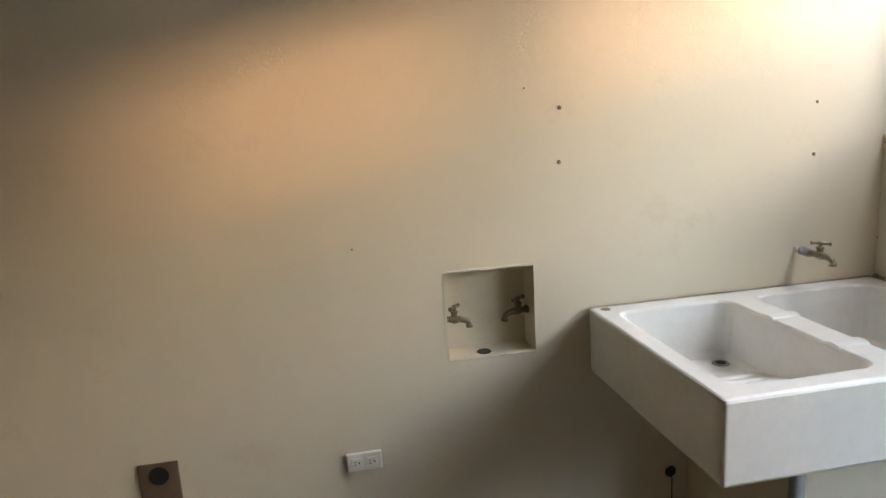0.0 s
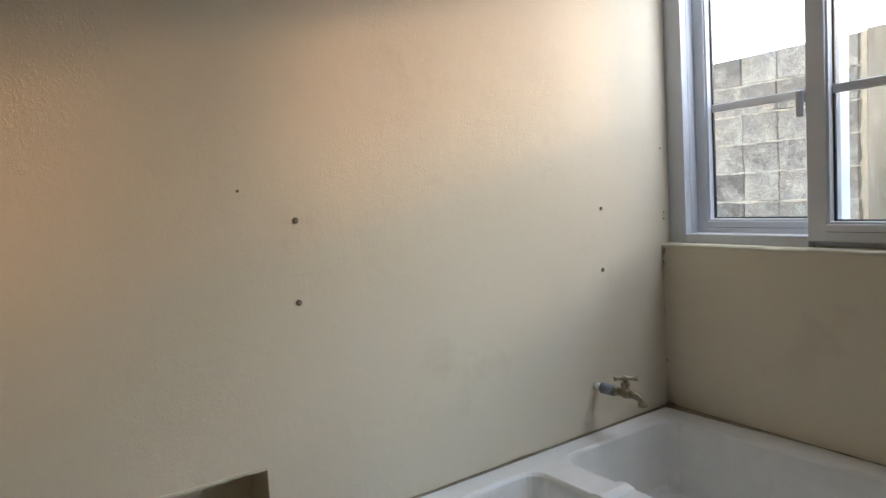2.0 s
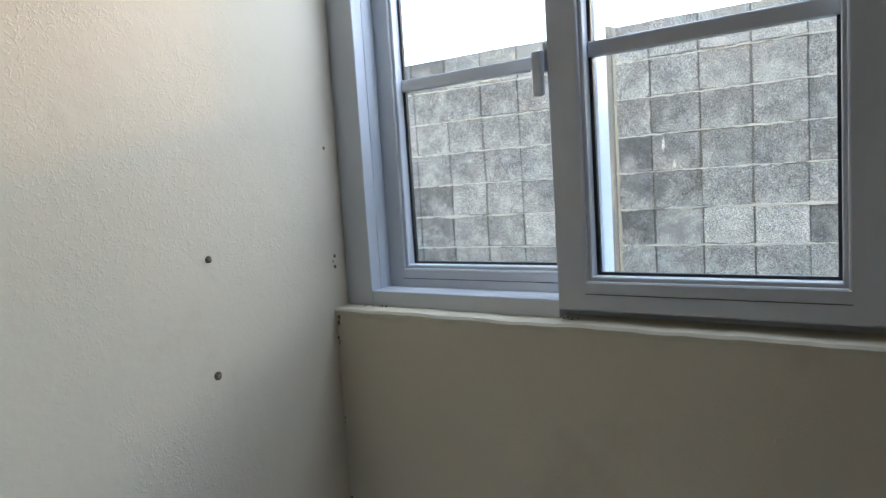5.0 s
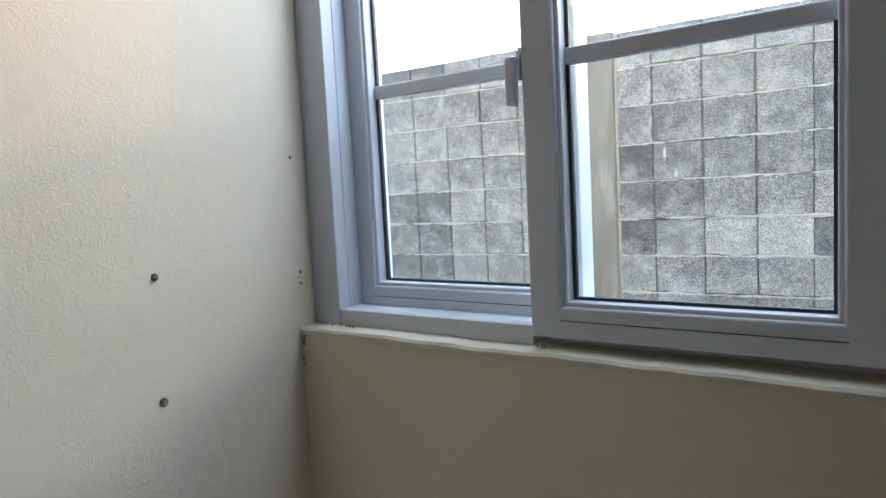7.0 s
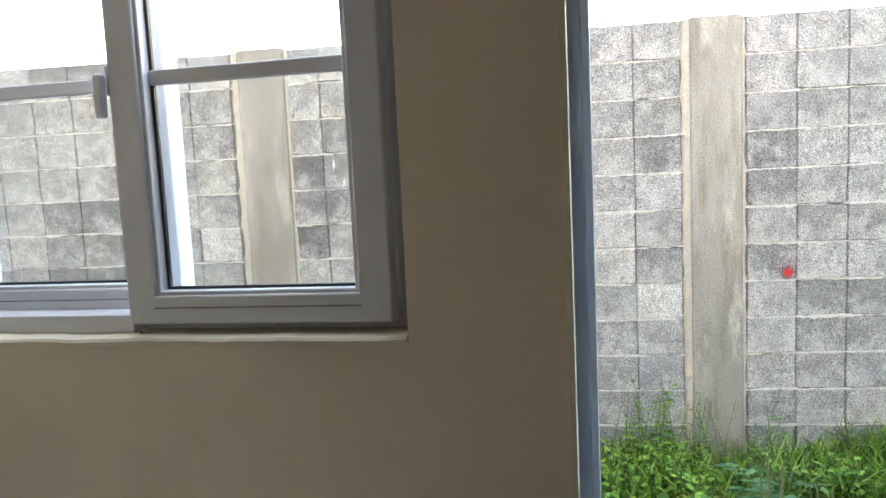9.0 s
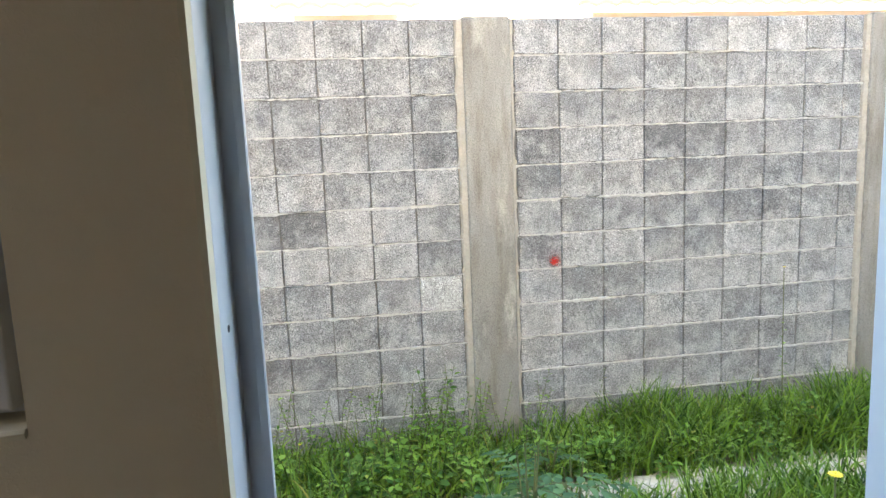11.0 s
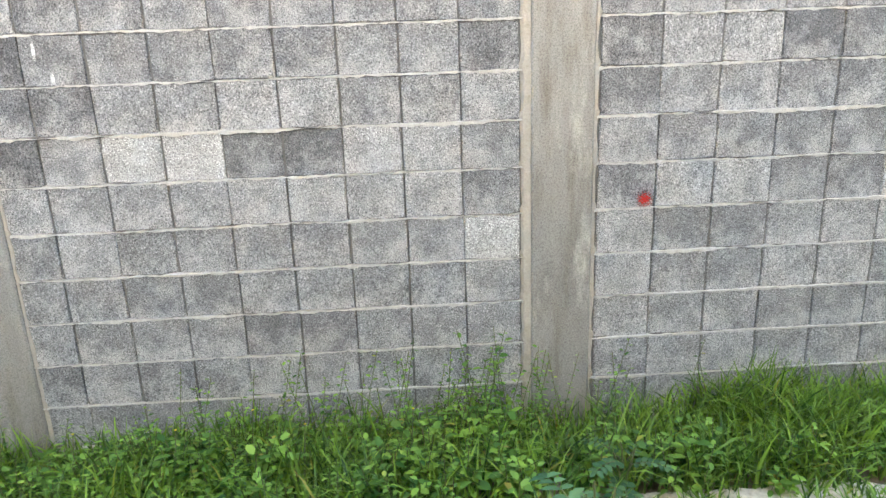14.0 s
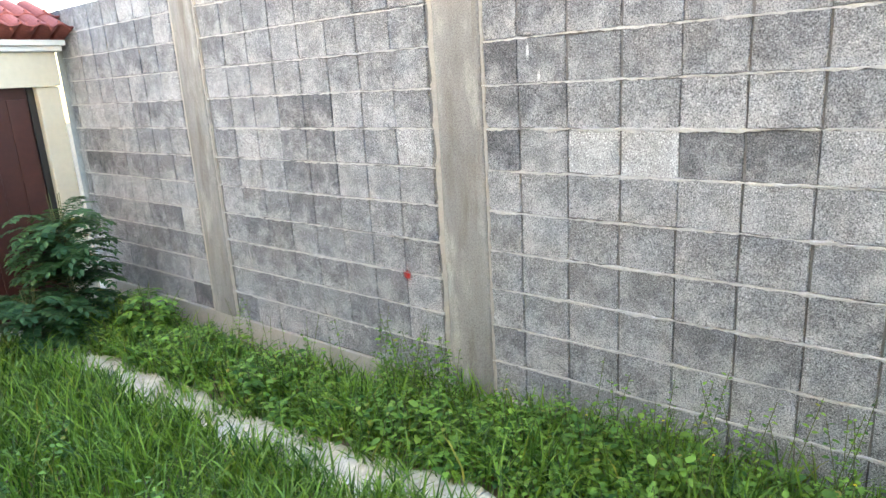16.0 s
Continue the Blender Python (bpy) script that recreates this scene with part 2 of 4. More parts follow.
def part(name, bm, material, parent=None, label="", smooth=False):
    ob = new(name, link_mesh(name, bm, material, smooth))
    if parent is not None:
        ob.parent = parent
        if parent.name in WORLD_PARTS:
            ob.matrix_parent_inverse = parent.matrix_basis.inverted()
    if label:
        tagged(ob, label)
    return ob


def thing(name, x, y, z, label, category, group="", kind="", local=False):
    """An Empty at a thing's base; its parts are drawn in world places, or, if local, from that base."""
    ob = new(name)
    ob.location = (x, y, z)
    if not local:
        WORLD_PARTS.add(ob.name)
    ob.empty_display_size = 0.05
    return tagged(ob, label, category, group, kind)


def setting(name, bm, material, label, category):
    return tagged(part(name, bm, material), label, category, kind="structure")


def box(bm, x0, x1, y0, y1, z0, z1, bevel=0.0):
    before = set(bm.verts)
    bmesh.ops.create_cube(bm, size=1.0, matrix=Matrix.Translation(((x0 + x1) / 2, (y0 + y1) / 2, (z0 + z1) / 2)) @ Matrix.Diagonal((x1 - x0, y1 - y0, z1 - z0, 1)))
    if bevel:
        fresh = [v for v in bm.verts if v not in before]
        edges = list({e for v in fresh for e in v.link_edges})
        bmesh.ops.bevel(bm, geom=edges, offset=bevel, segments=2, affect="EDGES", profile=0.5)
    return bm


def boxes(*rows, bevel=0.0):
    bm = bmesh.new()
    for r in rows:
        box(bm, *r, bevel=bevel)
    return bm


def rings(bm, loops, cap0=True, cap1=True):
    """Skin a list of loops with equal counts of points."""
    rows = [[bm.verts.new(p) for p in loop] for loop in loops]
    n = len(rows[0])
    for a, b in zip(rows, rows[1:]):
        for i in range(n):
            bm.faces.new((a[i], a[(i + 1) % n], b[(i + 1) % n], b[i]))
    if cap0:
        bm.faces.new(list(reversed(rows[0])))
    if cap1:
        bm.faces.new(rows[-1])
    return bm


def tube(bm, points, radii, seg=12):
    """A round pipe along points, with a radius for each."""
    pts = [Vector(p) for p in points]
    loops = []
    side = None
    for i, p in enumerate(pts):
        d = (pts[min(i + 1, len(pts) - 1)] - pts[max(i - 1, 0)]).normalized()
        if side is None:
            side = d.cross(Vector((0.31, 0.17, 0.93))).normalized()
        side = (side - d * side.dot(d)).normalized()
        up = d.cross(side)
        loops.append([p + (side * math.cos(a) + up * math.sin(a)) * radii[i] for a in (2 * math.pi * k / seg for k in range(seg))])
    return rings(bm, loops)


def prism(bm, outline, z0, z1):
    """An upright prism on an outline in x and y."""
    return rings(bm, [[(x, y, z0) for x, y in outline], [(x, y, z1) for x, y in outline]])


def rounded(x0, x1, y0, y1, r, n=5):
    out = []
    for cx, cy, a0 in ((x1 - r, y1 - r, 0), (x0 + r, y1 - r, 90), (x0 + r, y0 + r, 180), (x1 - r, y0 + r, 270)):
        out += [(cx + r * math.cos(radians(a0 + 90 * k / n)), cy + r * math.sin(radians(a0 + 90 * k / n))) for k in range(n + 1)]
    return out


# ---- the plan ----
NORTH, EAST, WEST, SOUTH = 2.26, 1.93, -3.4, -0.95
OUT = 2.13
FLOOR_Z, CEIL_Z = 0.06, 2.62
WIN_Y0, WIN_Z0, WIN_Z1 = 1.42, 1.404, 2.30
DOOR_Y0, DOOR_Y1, DOOR_Z1 = 0.225, 1.206, 2.06
SKEW = Matrix.Translation((1.93, 1.42, 0)) @ Matrix.Rotation(radians(-3.4), 4, "Z") @ Matrix.Translation((-1.93, -1.42, 0))
BLOCK_X, COURSE, TOP_Z = 4.845, 0.205, 2.445


def ground_height(x, y):
    s = min(max((y - 0.6) / 4.0, 0.0), 1.0)
    return -0.06 - 0.15 * s * s * (3 - 2 * s) + 0.02 * noise.noise(Vector((x * 1.3, y * 1.3, 0.0)))


# ---- the laundry room ----
NX0, NX1, NZ0, NZ1, ND = 0.468, 0.752, 0.806, 1.090, 0.115
setting("wall_north", boxes(
    (WEST, NX0, NORTH, NORTH + 0.16, -0.3, 2.75), (NX1, 2.17, NORTH, NORTH + 0.16, -0.3, 2.75),
    (NX0, NX1, NORTH, NORTH + 0.16, -0.3, NZ0), (NX0, NX1, NORTH, NORTH + 0.16, NZ1, 2.75),
    (NX0, NX1, NORTH + ND, NORTH + 0.16, NZ0, NZ1)), M_PLASTER, "cream textured plaster wall with a square tap niche", "wall")
east_wall = setting("wall_east", boxes(
    (EAST, OUT, WIN_Y0, NORTH + 0.1, -0.3, WIN_Z0), (EAST, OUT, WIN_Y0, NORTH + 0.1, WIN_Z1, 2.75),
    (EAST, OUT, DOOR_Y1, WIN_Y0, -0.3, 2.75), (EAST, OUT, DOOR_Y0, DOOR_Y1, DOOR_Z1, 2.75),
    (EAST, OUT, SOUTH - 0.15, DOOR_Y0, -0.3, 2.75)), M_PLASTER, "cream plaster wall with window and doorway to the yard", "wall")
east_wall.matrix_basis = SKEW
setting("wall_west", boxes((WEST - 0.15, WEST, SOUTH - 0.15, NORTH + 0.16, -0.3, 2.75)), M_PLASTER, "plain cream plaster wall", "wall")
setting("wall_south", boxes((WEST, 1.80, SOUTH - 0.15, SOUTH, -0.3, 2.75)), M_PLASTER, "plain cream plaster wall", "wall")
# unseen floor, kept dark brown to weaken the bounce under the sink
setting("floor", boxes((WEST, 1.96, SOUTH, NORTH, -0.3, FLOOR_Z)), M_FLOOR, "plain unseen laundry floor, dark brown to lessen bounced light", "floor")
# unseen ceiling, kept grey so that less light bounces in the room
setting("ceiling", boxes((WEST, EAST + 0.06, SOUTH, NORTH, CEIL_Z, 2.748)), M_CEILING, "plain unseen ceiling, greyed to lessen bounced light", "ceiling")
# unseen house bulk; its height is chosen to block the western sky
setting("house_upper_wall", boxes((WEST - 0.15, OUT - 0.03, -9.0, NORTH + 5.2, 2.752, 5.2), (WEST - 0.15, OUT - 0.03, NORTH + 0.162, NORTH + 5.2, -0.4, 2.75), (WEST - 0.15, OUT - 0.12, -9.0, SOUTH - 0.152, -0.4, 2.75)), M_OUTSIDE, "plain unseen house bulk, raised to cut sky light in the yard", "house wall")

# plaster lip along the sill and round the niche, uneven as trowelled
bm = bmesh.new()
loops = []
for k in range(41):
    y = WIN_Y0 + 0.002 + (NORTH + 0.05 - WIN_Y0) * k / 40
    a, b = 0.002 * noise.noise(Vector((y * 25, 0, 0))), 0.003 * noise.noise(Vector((y * 18, 4, 0)))
    top = WIN_Z0 + 0.008 + 0.0015 * noise.noise(Vector((y * 7, 8, 0)))
    loops.append([(EAST - 0.003 + a, y, WIN_Z0 - 0.003 + b), (EAST - 0.004 + a, y, top - 0.004 + b), (EAST - 0.001 + a, y, top + b), (EAST + 0.062, y, top + 0.001), (EAST + 0.062, y, WIN_Z0 - 0.003)])
rings(bm, loops)
setting("window_sill", bm, M_CREAM, "pale uneven plaster window sill", "window sill").matrix_basis = SKEW

# window with two sliding sashes
window = thing("window_1", EAST + 0.1, 1.84, WIN_Z0 + 0.004, "white plastic sliding window with two sashes, shut", "window", kind="structure")


def profile_frame(y0, y1, z0, z1, wl, wr, wb, wt, x0, x1, bevel=0.002):
    """A frame round an opening, mitred at its corners, with softened front edges."""
    bmf = bmesh.new()
    far = [(y0, z0), (y1, z0), (y1, z1), (y0, z1)]
    near = [(y0 + wr, z0 + wb), (y1 - wl, z0 + wb), (y1 - wl, z1 - wt), (y0 + wr, z1 - wt)]
    fo, fi, bo, bi = ([bmf.verts.new((x, y, z)) for y, z in pts] for x, pts in ((x0, far), (x0, near), (x1, far), (x1, near)))
    for i in range(4):
        j = (i + 1) % 4
        for quad in ((fo[i], fo[j], fi[j], fi[i]), (bo[j], bo[i], bi[i], bi[j]), (bo[i], bo[j], fo[j], fo[i]), (fi[i], fi[j], bi[j], bi[i])):
            bmf.faces.new(quad)
    bmesh.ops.recalc_face_normals(bmf, faces=bmf.faces[:])
    if bevel:
        soft = [bmf.edges.get((loop[i], loop[(i + 1) % 4])) for loop in (fo, fi) for i in range(4)]
        bmesh.ops.bevel(bmf, geom=soft, offset=bevel, segments=2, affect="EDGES", profile=0.5)
    return bmf


FZ0, FZ1 = WIN_Z0 + 0.005, WIN_Z1 - 0.002
fr = part("window_frame", profile_frame(WIN_Y0 + 0.002, NORTH + 0.008, FZ0, FZ1, 0.062, 0.03, 0.030, 0.04, 1.992, 2.050), M_UPVC, window)
part("frame_lip", boxes((1.966, 1.9915, 2.206, NORTH + 0.008, FZ0, FZ1), (1.966, 1.9915, 1.850, 2.2055, FZ0, FZ0 + 0.030), bevel=0.002), M_UPVC, window)
part("outer_track", profile_frame(WIN_Y0 + 0.002, NORTH + 0.008, FZ0, FZ1, 0.060, 0.03, 0.024, 0.04, 2.051, 2.110), M_UPVC, window)


def sash(y0, y1, z0, z1, x0, x1, stile, bottom, bar_z):
    s = part("sash", profile_frame(y0, y1, z0, z1, stile, stile, bottom, 0.05, x0, x1, 0.003), M_UPVC, window)
    gy0, gy1, gz0, gz1 = y0 + stile, y1 - stile, z0 + bottom, z1 - 0.05
    xm = x0 + 0.022
    part("glazing_bead", profile_frame(gy0 - 0.001, gy1 + 0.001, gz0 - 0.001, gz1, 0.007, 0.007, 0.007, 0.007, x0 + 0.004, xm), M_UPVC, s)
    part("gasket", profile_frame(gy0 + 0.004, gy1 - 0.004, gz0 + 0.004, gz1, 0.007, 0.007, 0.006, 0.006, xm, xm + 0.006, 0.0), M_GASKET, s, "black rubber gasket")
    g = part("pane", boxes((xm + 0.001, xm + 0.005, gy0 + 0.002, gy1 - 0.002, gz0 + 0.002, gz1)), M_GLASS, s, "clear glass pane")
    g.visible_shadow = False
    part("glazing_bar", boxes((xm - 0.004, xm + 0.010, gy0 + 0.006, gy1 - 0.006, bar_z, bar_z + 0.021), bevel=0.002), M_UPVC, s)
    bmj = boxes((x0 - 0.0006, x0 + 0.001, gy0 - 0.004, gy1 + 0.004, gz0 - 0.0185, gz0 - 0.0175))
    part("bead_joint", bmj, M_GASKET, s)
    return s


sash(1.800, 2.214, FZ0 + 0.027, FZ1 - 0.02, 2.020, 2.058, 0.042, 0.036, 1.781)
sash(1.447, 1.846, FZ0 + 0.018, FZ1 - 0.02, 1.953, 1.991, 0.046, 0.042, 1.773)
bm = bmesh.new()
loops = []
for k in range(60):
    z = FZ0 + (FZ1 - FZ0) * k / 59
    w = 0.004 + 0.003 * noise.noise(Vector((z * 17, 3, 1)))
    loops.append([(1.984, NORTH + 0.012, z), (1.990, NORTH + 0.002 - w, z), (1.9915, NORTH + 0.002 - w, z), (1.9915, NORTH + 0.02, z)])
rings(bm, loops)
bmesh.ops.recalc_face_normals(bm, faces=bm.faces[:])
part("sealant", bm, M_GRIME, window, "dark dirty sealant against the wall")
bm = boxes((1.956, 1.972, 1.847, 1.853, 1.760, 1.802), bevel=0.002)
part("latch_plate", bm, M_UPVC, window)
part("latch_lever", boxes((1.944, 1.956, 1.850, 1.866, 1.728, 1.790), bevel=0.004), M_UPVC, window, "grey plastic latch lever")
bm = bmesh.new()
for k in range(26):
    yy = random.choice((1.50, 1.51, 1.49, 1.83, 2.17, 2.2)) + random.uniform(-0.015, 0.015)
    zz = FZ0 + 0.0555 if yy < 1.6 else WIN_Z0 + 0.011
    xx = 1.975 if yy < 1.6 else 1.955
    bmesh.ops.create_icosphere(bm, subdivisions=1, radius=random.uniform(0.0008, 0.0018), matrix=Matrix.Translation((xx + random.uniform(-0.006, 0.006), yy, zz)))
part("crumbs", bm, M_GRIME, window)
window.matrix_basis = SKEW @ window.matrix_basis

bm = bmesh.new()
speck = random.Random(31)
for k in range(16):
    z = speck.choice((1.36, 1.395, 1.70, 1.50, 1.20, 1.05)) + speck.uniform(-0.015, 0.015)
    r = speck.uniform(0.0012, 0.0032)
    y = NORTH - speck.uniform(0.0005, 0.008)
    bmesh.ops.create_icosphere(bm, subdivisions=1, radius=r, matrix=Matrix.Translation((EAST + (y - 1.42) * 0.0594 - 0.0008, y, z)) @ Matrix.Diagonal((0.6, 1, 1.3, 1)))
setting("corner_grime", bm, M_GRIME, "small dark grime specks in the wall corner", "grime")

# door frame of the yard doorway
door = thing("door_1", EAST + 0.08, 0.72, FLOOR_Z, "white plastic frame of the open yard doorway", "door frame", kind="structure")


def jamb(edge, s):
    y = edge
    pts = [(1.948, y), (1.948, y - s * 0.002), (1.950, y - s * 0.003), (2.032, y - s * 0.003), (2.032, y - s * 0.0225), (2.023, y - s * 0.0245), (2.022, y - s * 0.034), (2.025, y - s * 0.0355), (2.035, y - s * 0.0345), (2.042, y - s * 0.024), (2.045, y - s * 0.008), (2.132, y - s * 0.007), (2.132, y)]
    bmj = bmesh.new()
    prism(bmj, pts if s > 0 else list(reversed(pts)), FLOOR_Z, DOOR_Z1 - 0.05)
    return bmj


jl = part("jamb", jamb(DOOR_Y1, 1), M_UPVC, door)
part("jamb", jamb(DOOR_Y0, -1), M_UPVC, door)
part("head", boxes((1.945, 2.085, DOOR_Y0, DOOR_Y1, DOOR_Z1 - 0.05, DOOR_Z1), bevel=0.003), M_UPVC, door)
# black disc on the liner, coloured as the shade of a screw hole
bm = bmesh.new()
tube(bm, [(1.985, DOOR_Y1 - 0.0025, 1.50), (1.985, DOOR_Y1 - 0.0036, 1.50)], [0.005, 0.005], 10)
part("screw_hole", bm, M_BLACK, jl, "black disc for the shade in a screw hole")
bm = bmesh.new()
loops = []
for k in range(61):
    z = FLOOR_Z + (DOOR_Z1 - FLOOR_Z) * k / 60
    w = 0.006 + 0.004 * noise.noise(Vector((z * 22, 9, 0)))
    loops.append([(EAST - 0.003, DOOR_Y1 + w, z), (EAST - 0.004, DOOR_Y1 - 0.002, z), (EAST + 0.013, DOOR_Y1 - 0.004, z), (EAST + 0.013, DOOR_Y1 + w, z)])
rings(bm, loops)
part("plaster_edge", bm, M_CREAM, door, "ragged pale plaster edge")
door.matrix_basis = SKEW @ door.matrix_basis


# ---- laundry sink ----
SX0, SX1, SY0, SY1, SZ0, SZ1 = 0.928, 1.958, 1.530, 2.256, 0.715, 0.930
sink = thing("laundry_sink", 1.43, 1.9, SZ0, "white cast double laundry sink with washboard, grimy at wall", "laundry sink")
bm = bmesh.new()
ch = 0.009
outer = rounded(SX0, SX1, SY0, SY1, 0.010, 3)
inner_top = rounded(SX0 + ch, SX1 - ch, SY0 + ch, SY1 - ch, 0.006, 3)
n = len(outer)
levels = [(rounded(SX0 + 0.012, SX1 - 0.002, SY0 + 0.014, SY1, 0.008, 3), SZ0), (rounded(SX0 + 0.004, SX1 - 0.002, SY0 + 0.004, SY1, 0.01, 3), SZ0 + 0.012), (outer, SZ1 - ch), (rounded(SX0 + 0.003, SX1 - 0.003, SY0 + 0.003, SY1 - 0.003, 0.008, 3), SZ1 - 0.003), (inner_top, SZ1)]
rows = [[bm.verts.new((x, y, z)) for x, y in pts] for pts, z in levels]
for a, b in zip(rows, rows[1:]):
    for i in range(n):
        bm.faces.new((a[i], a[(i + 1) % n], b[(i + 1) % n], b[i]))
bm.faces.new(list(reversed(rows[0])))
rim_edges = [bm.edges.get((rows[-1][i], rows[-1][(i + 1) % n])) for i in range(n)]
B1, B2 = (0.985, 1.372, 1.588, 2.190), (1.452, 1.880, 1.572, 2.196)
for (x0, x1, y0, y1), depth, r in ((B1, 0.190, 0.045), (B2, 0.205, 0.055)):
    basin = [(0.0, 0.0), (0.003, 0.002), (0.007, 0.008), (0.014, 0.05), (0.024, depth - 0.03), (0.034, depth - 0.01), (0.055, depth)]
    prev = None
    for inset, down in basin:
        pts = rounded(x0 + inset, x1 - inset, y0 + inset, y1 - inset, max(r - inset * 0.2, 0.02), 5)
        row = [bm.verts.new((x, y, SZ1 - down)) for x, y in pts]
        if prev:
            for i in range(len(row)):
                bm.faces.new((prev[(i + 1) % len(row)], prev[i], row[i], row[(i + 1) % len(row)]))
        else:
            rim_edges += [bm.edges.new((row[i], row[(i + 1) % len(row)])) for i in range(len(row))]
        prev = row
    bm.faces.new(prev)
bmesh.ops.triangle_fill(bm, edges=rim_edges, use_beauty=True, use_dissolve=False)
bmesh.ops.recalc_face_normals(bm, faces=bm.faces[:])
part("basin", bm, M_SINK, sink)
# worn notches across the divider
for y in (1.985, 1.738):
    bm = bmesh.new()
    pts = [(-0.026, 0.0005), (-0.018, 0.008), (0.0, 0.0105), (0.018, 0.008), (0.030, 0.0005)]
    rings(bm, [[(x, y + py, SZ1 - 0.004 + pz) for py, pz in pts] + [(x, y + 0.030, SZ1 - 0.006), (x, y - 0.026, SZ1 - 0.006)] for x in (1.366, 1.380, 1.440, 1.456)])
    part("rest_notch", bm, M_SINK, sink)
# washboard: ridged ramp that falls to the drain at the back
bm = bmesh.new()
gx, gy = 16, 110
grid = []
for j in range(gy + 1):
    y = 1.612 + (2.155 - 1.612) * j / gy
    row = []
    for i in range(gx + 1):
        x = 1.006 + (1.352 - 1.006) * i / gx
        u = j / gy
        z = SZ1 - 0.085 - 0.095 * min(u / 0.8, 1.0)
        edge = min(i, gx - i) / 2.0
        ridge = 0.0105 * max(0.0, math.sin(u * 0.72 * 14 * 2 * math.pi)) ** 0.8 if u < 0.70 else 0.0
        row.append(bm.verts.new((x, y, z + ridge * min(edge, 1.0))))
    grid.append(row)
for j in range(gy):
    for i in range(gx):
        bm.faces.new((grid[j][i], grid[j][i + 1], grid[j + 1][i + 1], grid[j + 1][i]))
part("washboard", bm, M_SINK, sink, smooth=True)
for x, y, z in ((1.30, 2.105, SZ1 - 0.179), (1.66, 2.12, SZ1 - 0.204)):
    bm = bmesh.new()
    tube(bm, [(x, y, z), (x, y, z + 0.003)], [0.027, 0.024], 20)
    d = part("drain", bm, M_CHROME, sink, "round metal drain")
    bm = bmesh.new()
    tube(bm, [(x, y, z + 0.003), (x, y, z + 0.0036)], [0.016, 0.016], 16)
    # flat black disc paints the shade inside the drain
    part("drain_hole", bm, M_BLACK, d)
bm = bmesh.new()
tube(bm, [(0.972, 2.222, SZ1 + 0.0003), (0.972, 2.222, SZ1 + 0.0010)], [0.016, 0.0155], 18)
part("rim_hole", bm, M_GRIME, sink, "shallow round hole in the rim")
bm = bmesh.new()
loops = []
for k in range(70):
    x = SX0 + (SX1 - SX0) * k / 69
    w = 0.0008 + 0.004 * max(0.0, noise.noise(Vector((x * 9, 2, 0))))
    loops.append([(x, SY1 - w * 1.4, SZ1 + 0.0005), (x, SY1 - w * 0.3, SZ1 + w), (x, SY1 + 0.003, SZ1 + w * 0.6), (x, SY1 + 0.003, SZ1 + 0.0002)])
rings(bm, loops)
part("sealant", bm, M_GRIME, sink, "dark grimy sealant line")
bm = bmesh.new()
loops = []
for k in range(60):
    y = SY0 + (SY1 - SY0) * k / 59
    w = 0.0015 + 0.004 * max(0.0, noise.noise(Vector((y * 10, 7, 0)))) + (0.006 if y > 2.235 else 0.0)
    xw = EAST + (y - 1.42) * 0.0594
    loops.append([(xw - w * 1.4, y, SZ1 + 0.0005), (xw - w * 0.3, y, SZ1 + w), (xw + 0.003, y, SZ1 + w * 0.6), (xw + 0.003, y, SZ1 + 0.0002)])
rings(bm, loops)
part("sealant", bm, M_GRIME, sink, "dark grimy sealant line")

pier = tagged(part("sink_pier", boxes((1.285, 1.90, 1.76, 2.258, FLOOR_Z, SZ0), bevel=0.004), M_PLASTER), "cream plastered masonry pier under the sink", "pier")
pipe = thing("waste_pipe", 1.40, 1.6, 0.62, "grey plastic waste pipe under the sink", "pipe")
bm = bmesh.new()
tube(bm, [(1.239, 1.68, 0.718), (1.239, 1.68, 0.45), (1.239, 1.682, 0.40), (1.239, 1.70, 0.375), (1.239, 1.765, 0.37)], [0.019, 0.019, 0.020, 0.020, 0.019], 14)
part("elbow", bm, M_PVC, pipe, smooth=True)


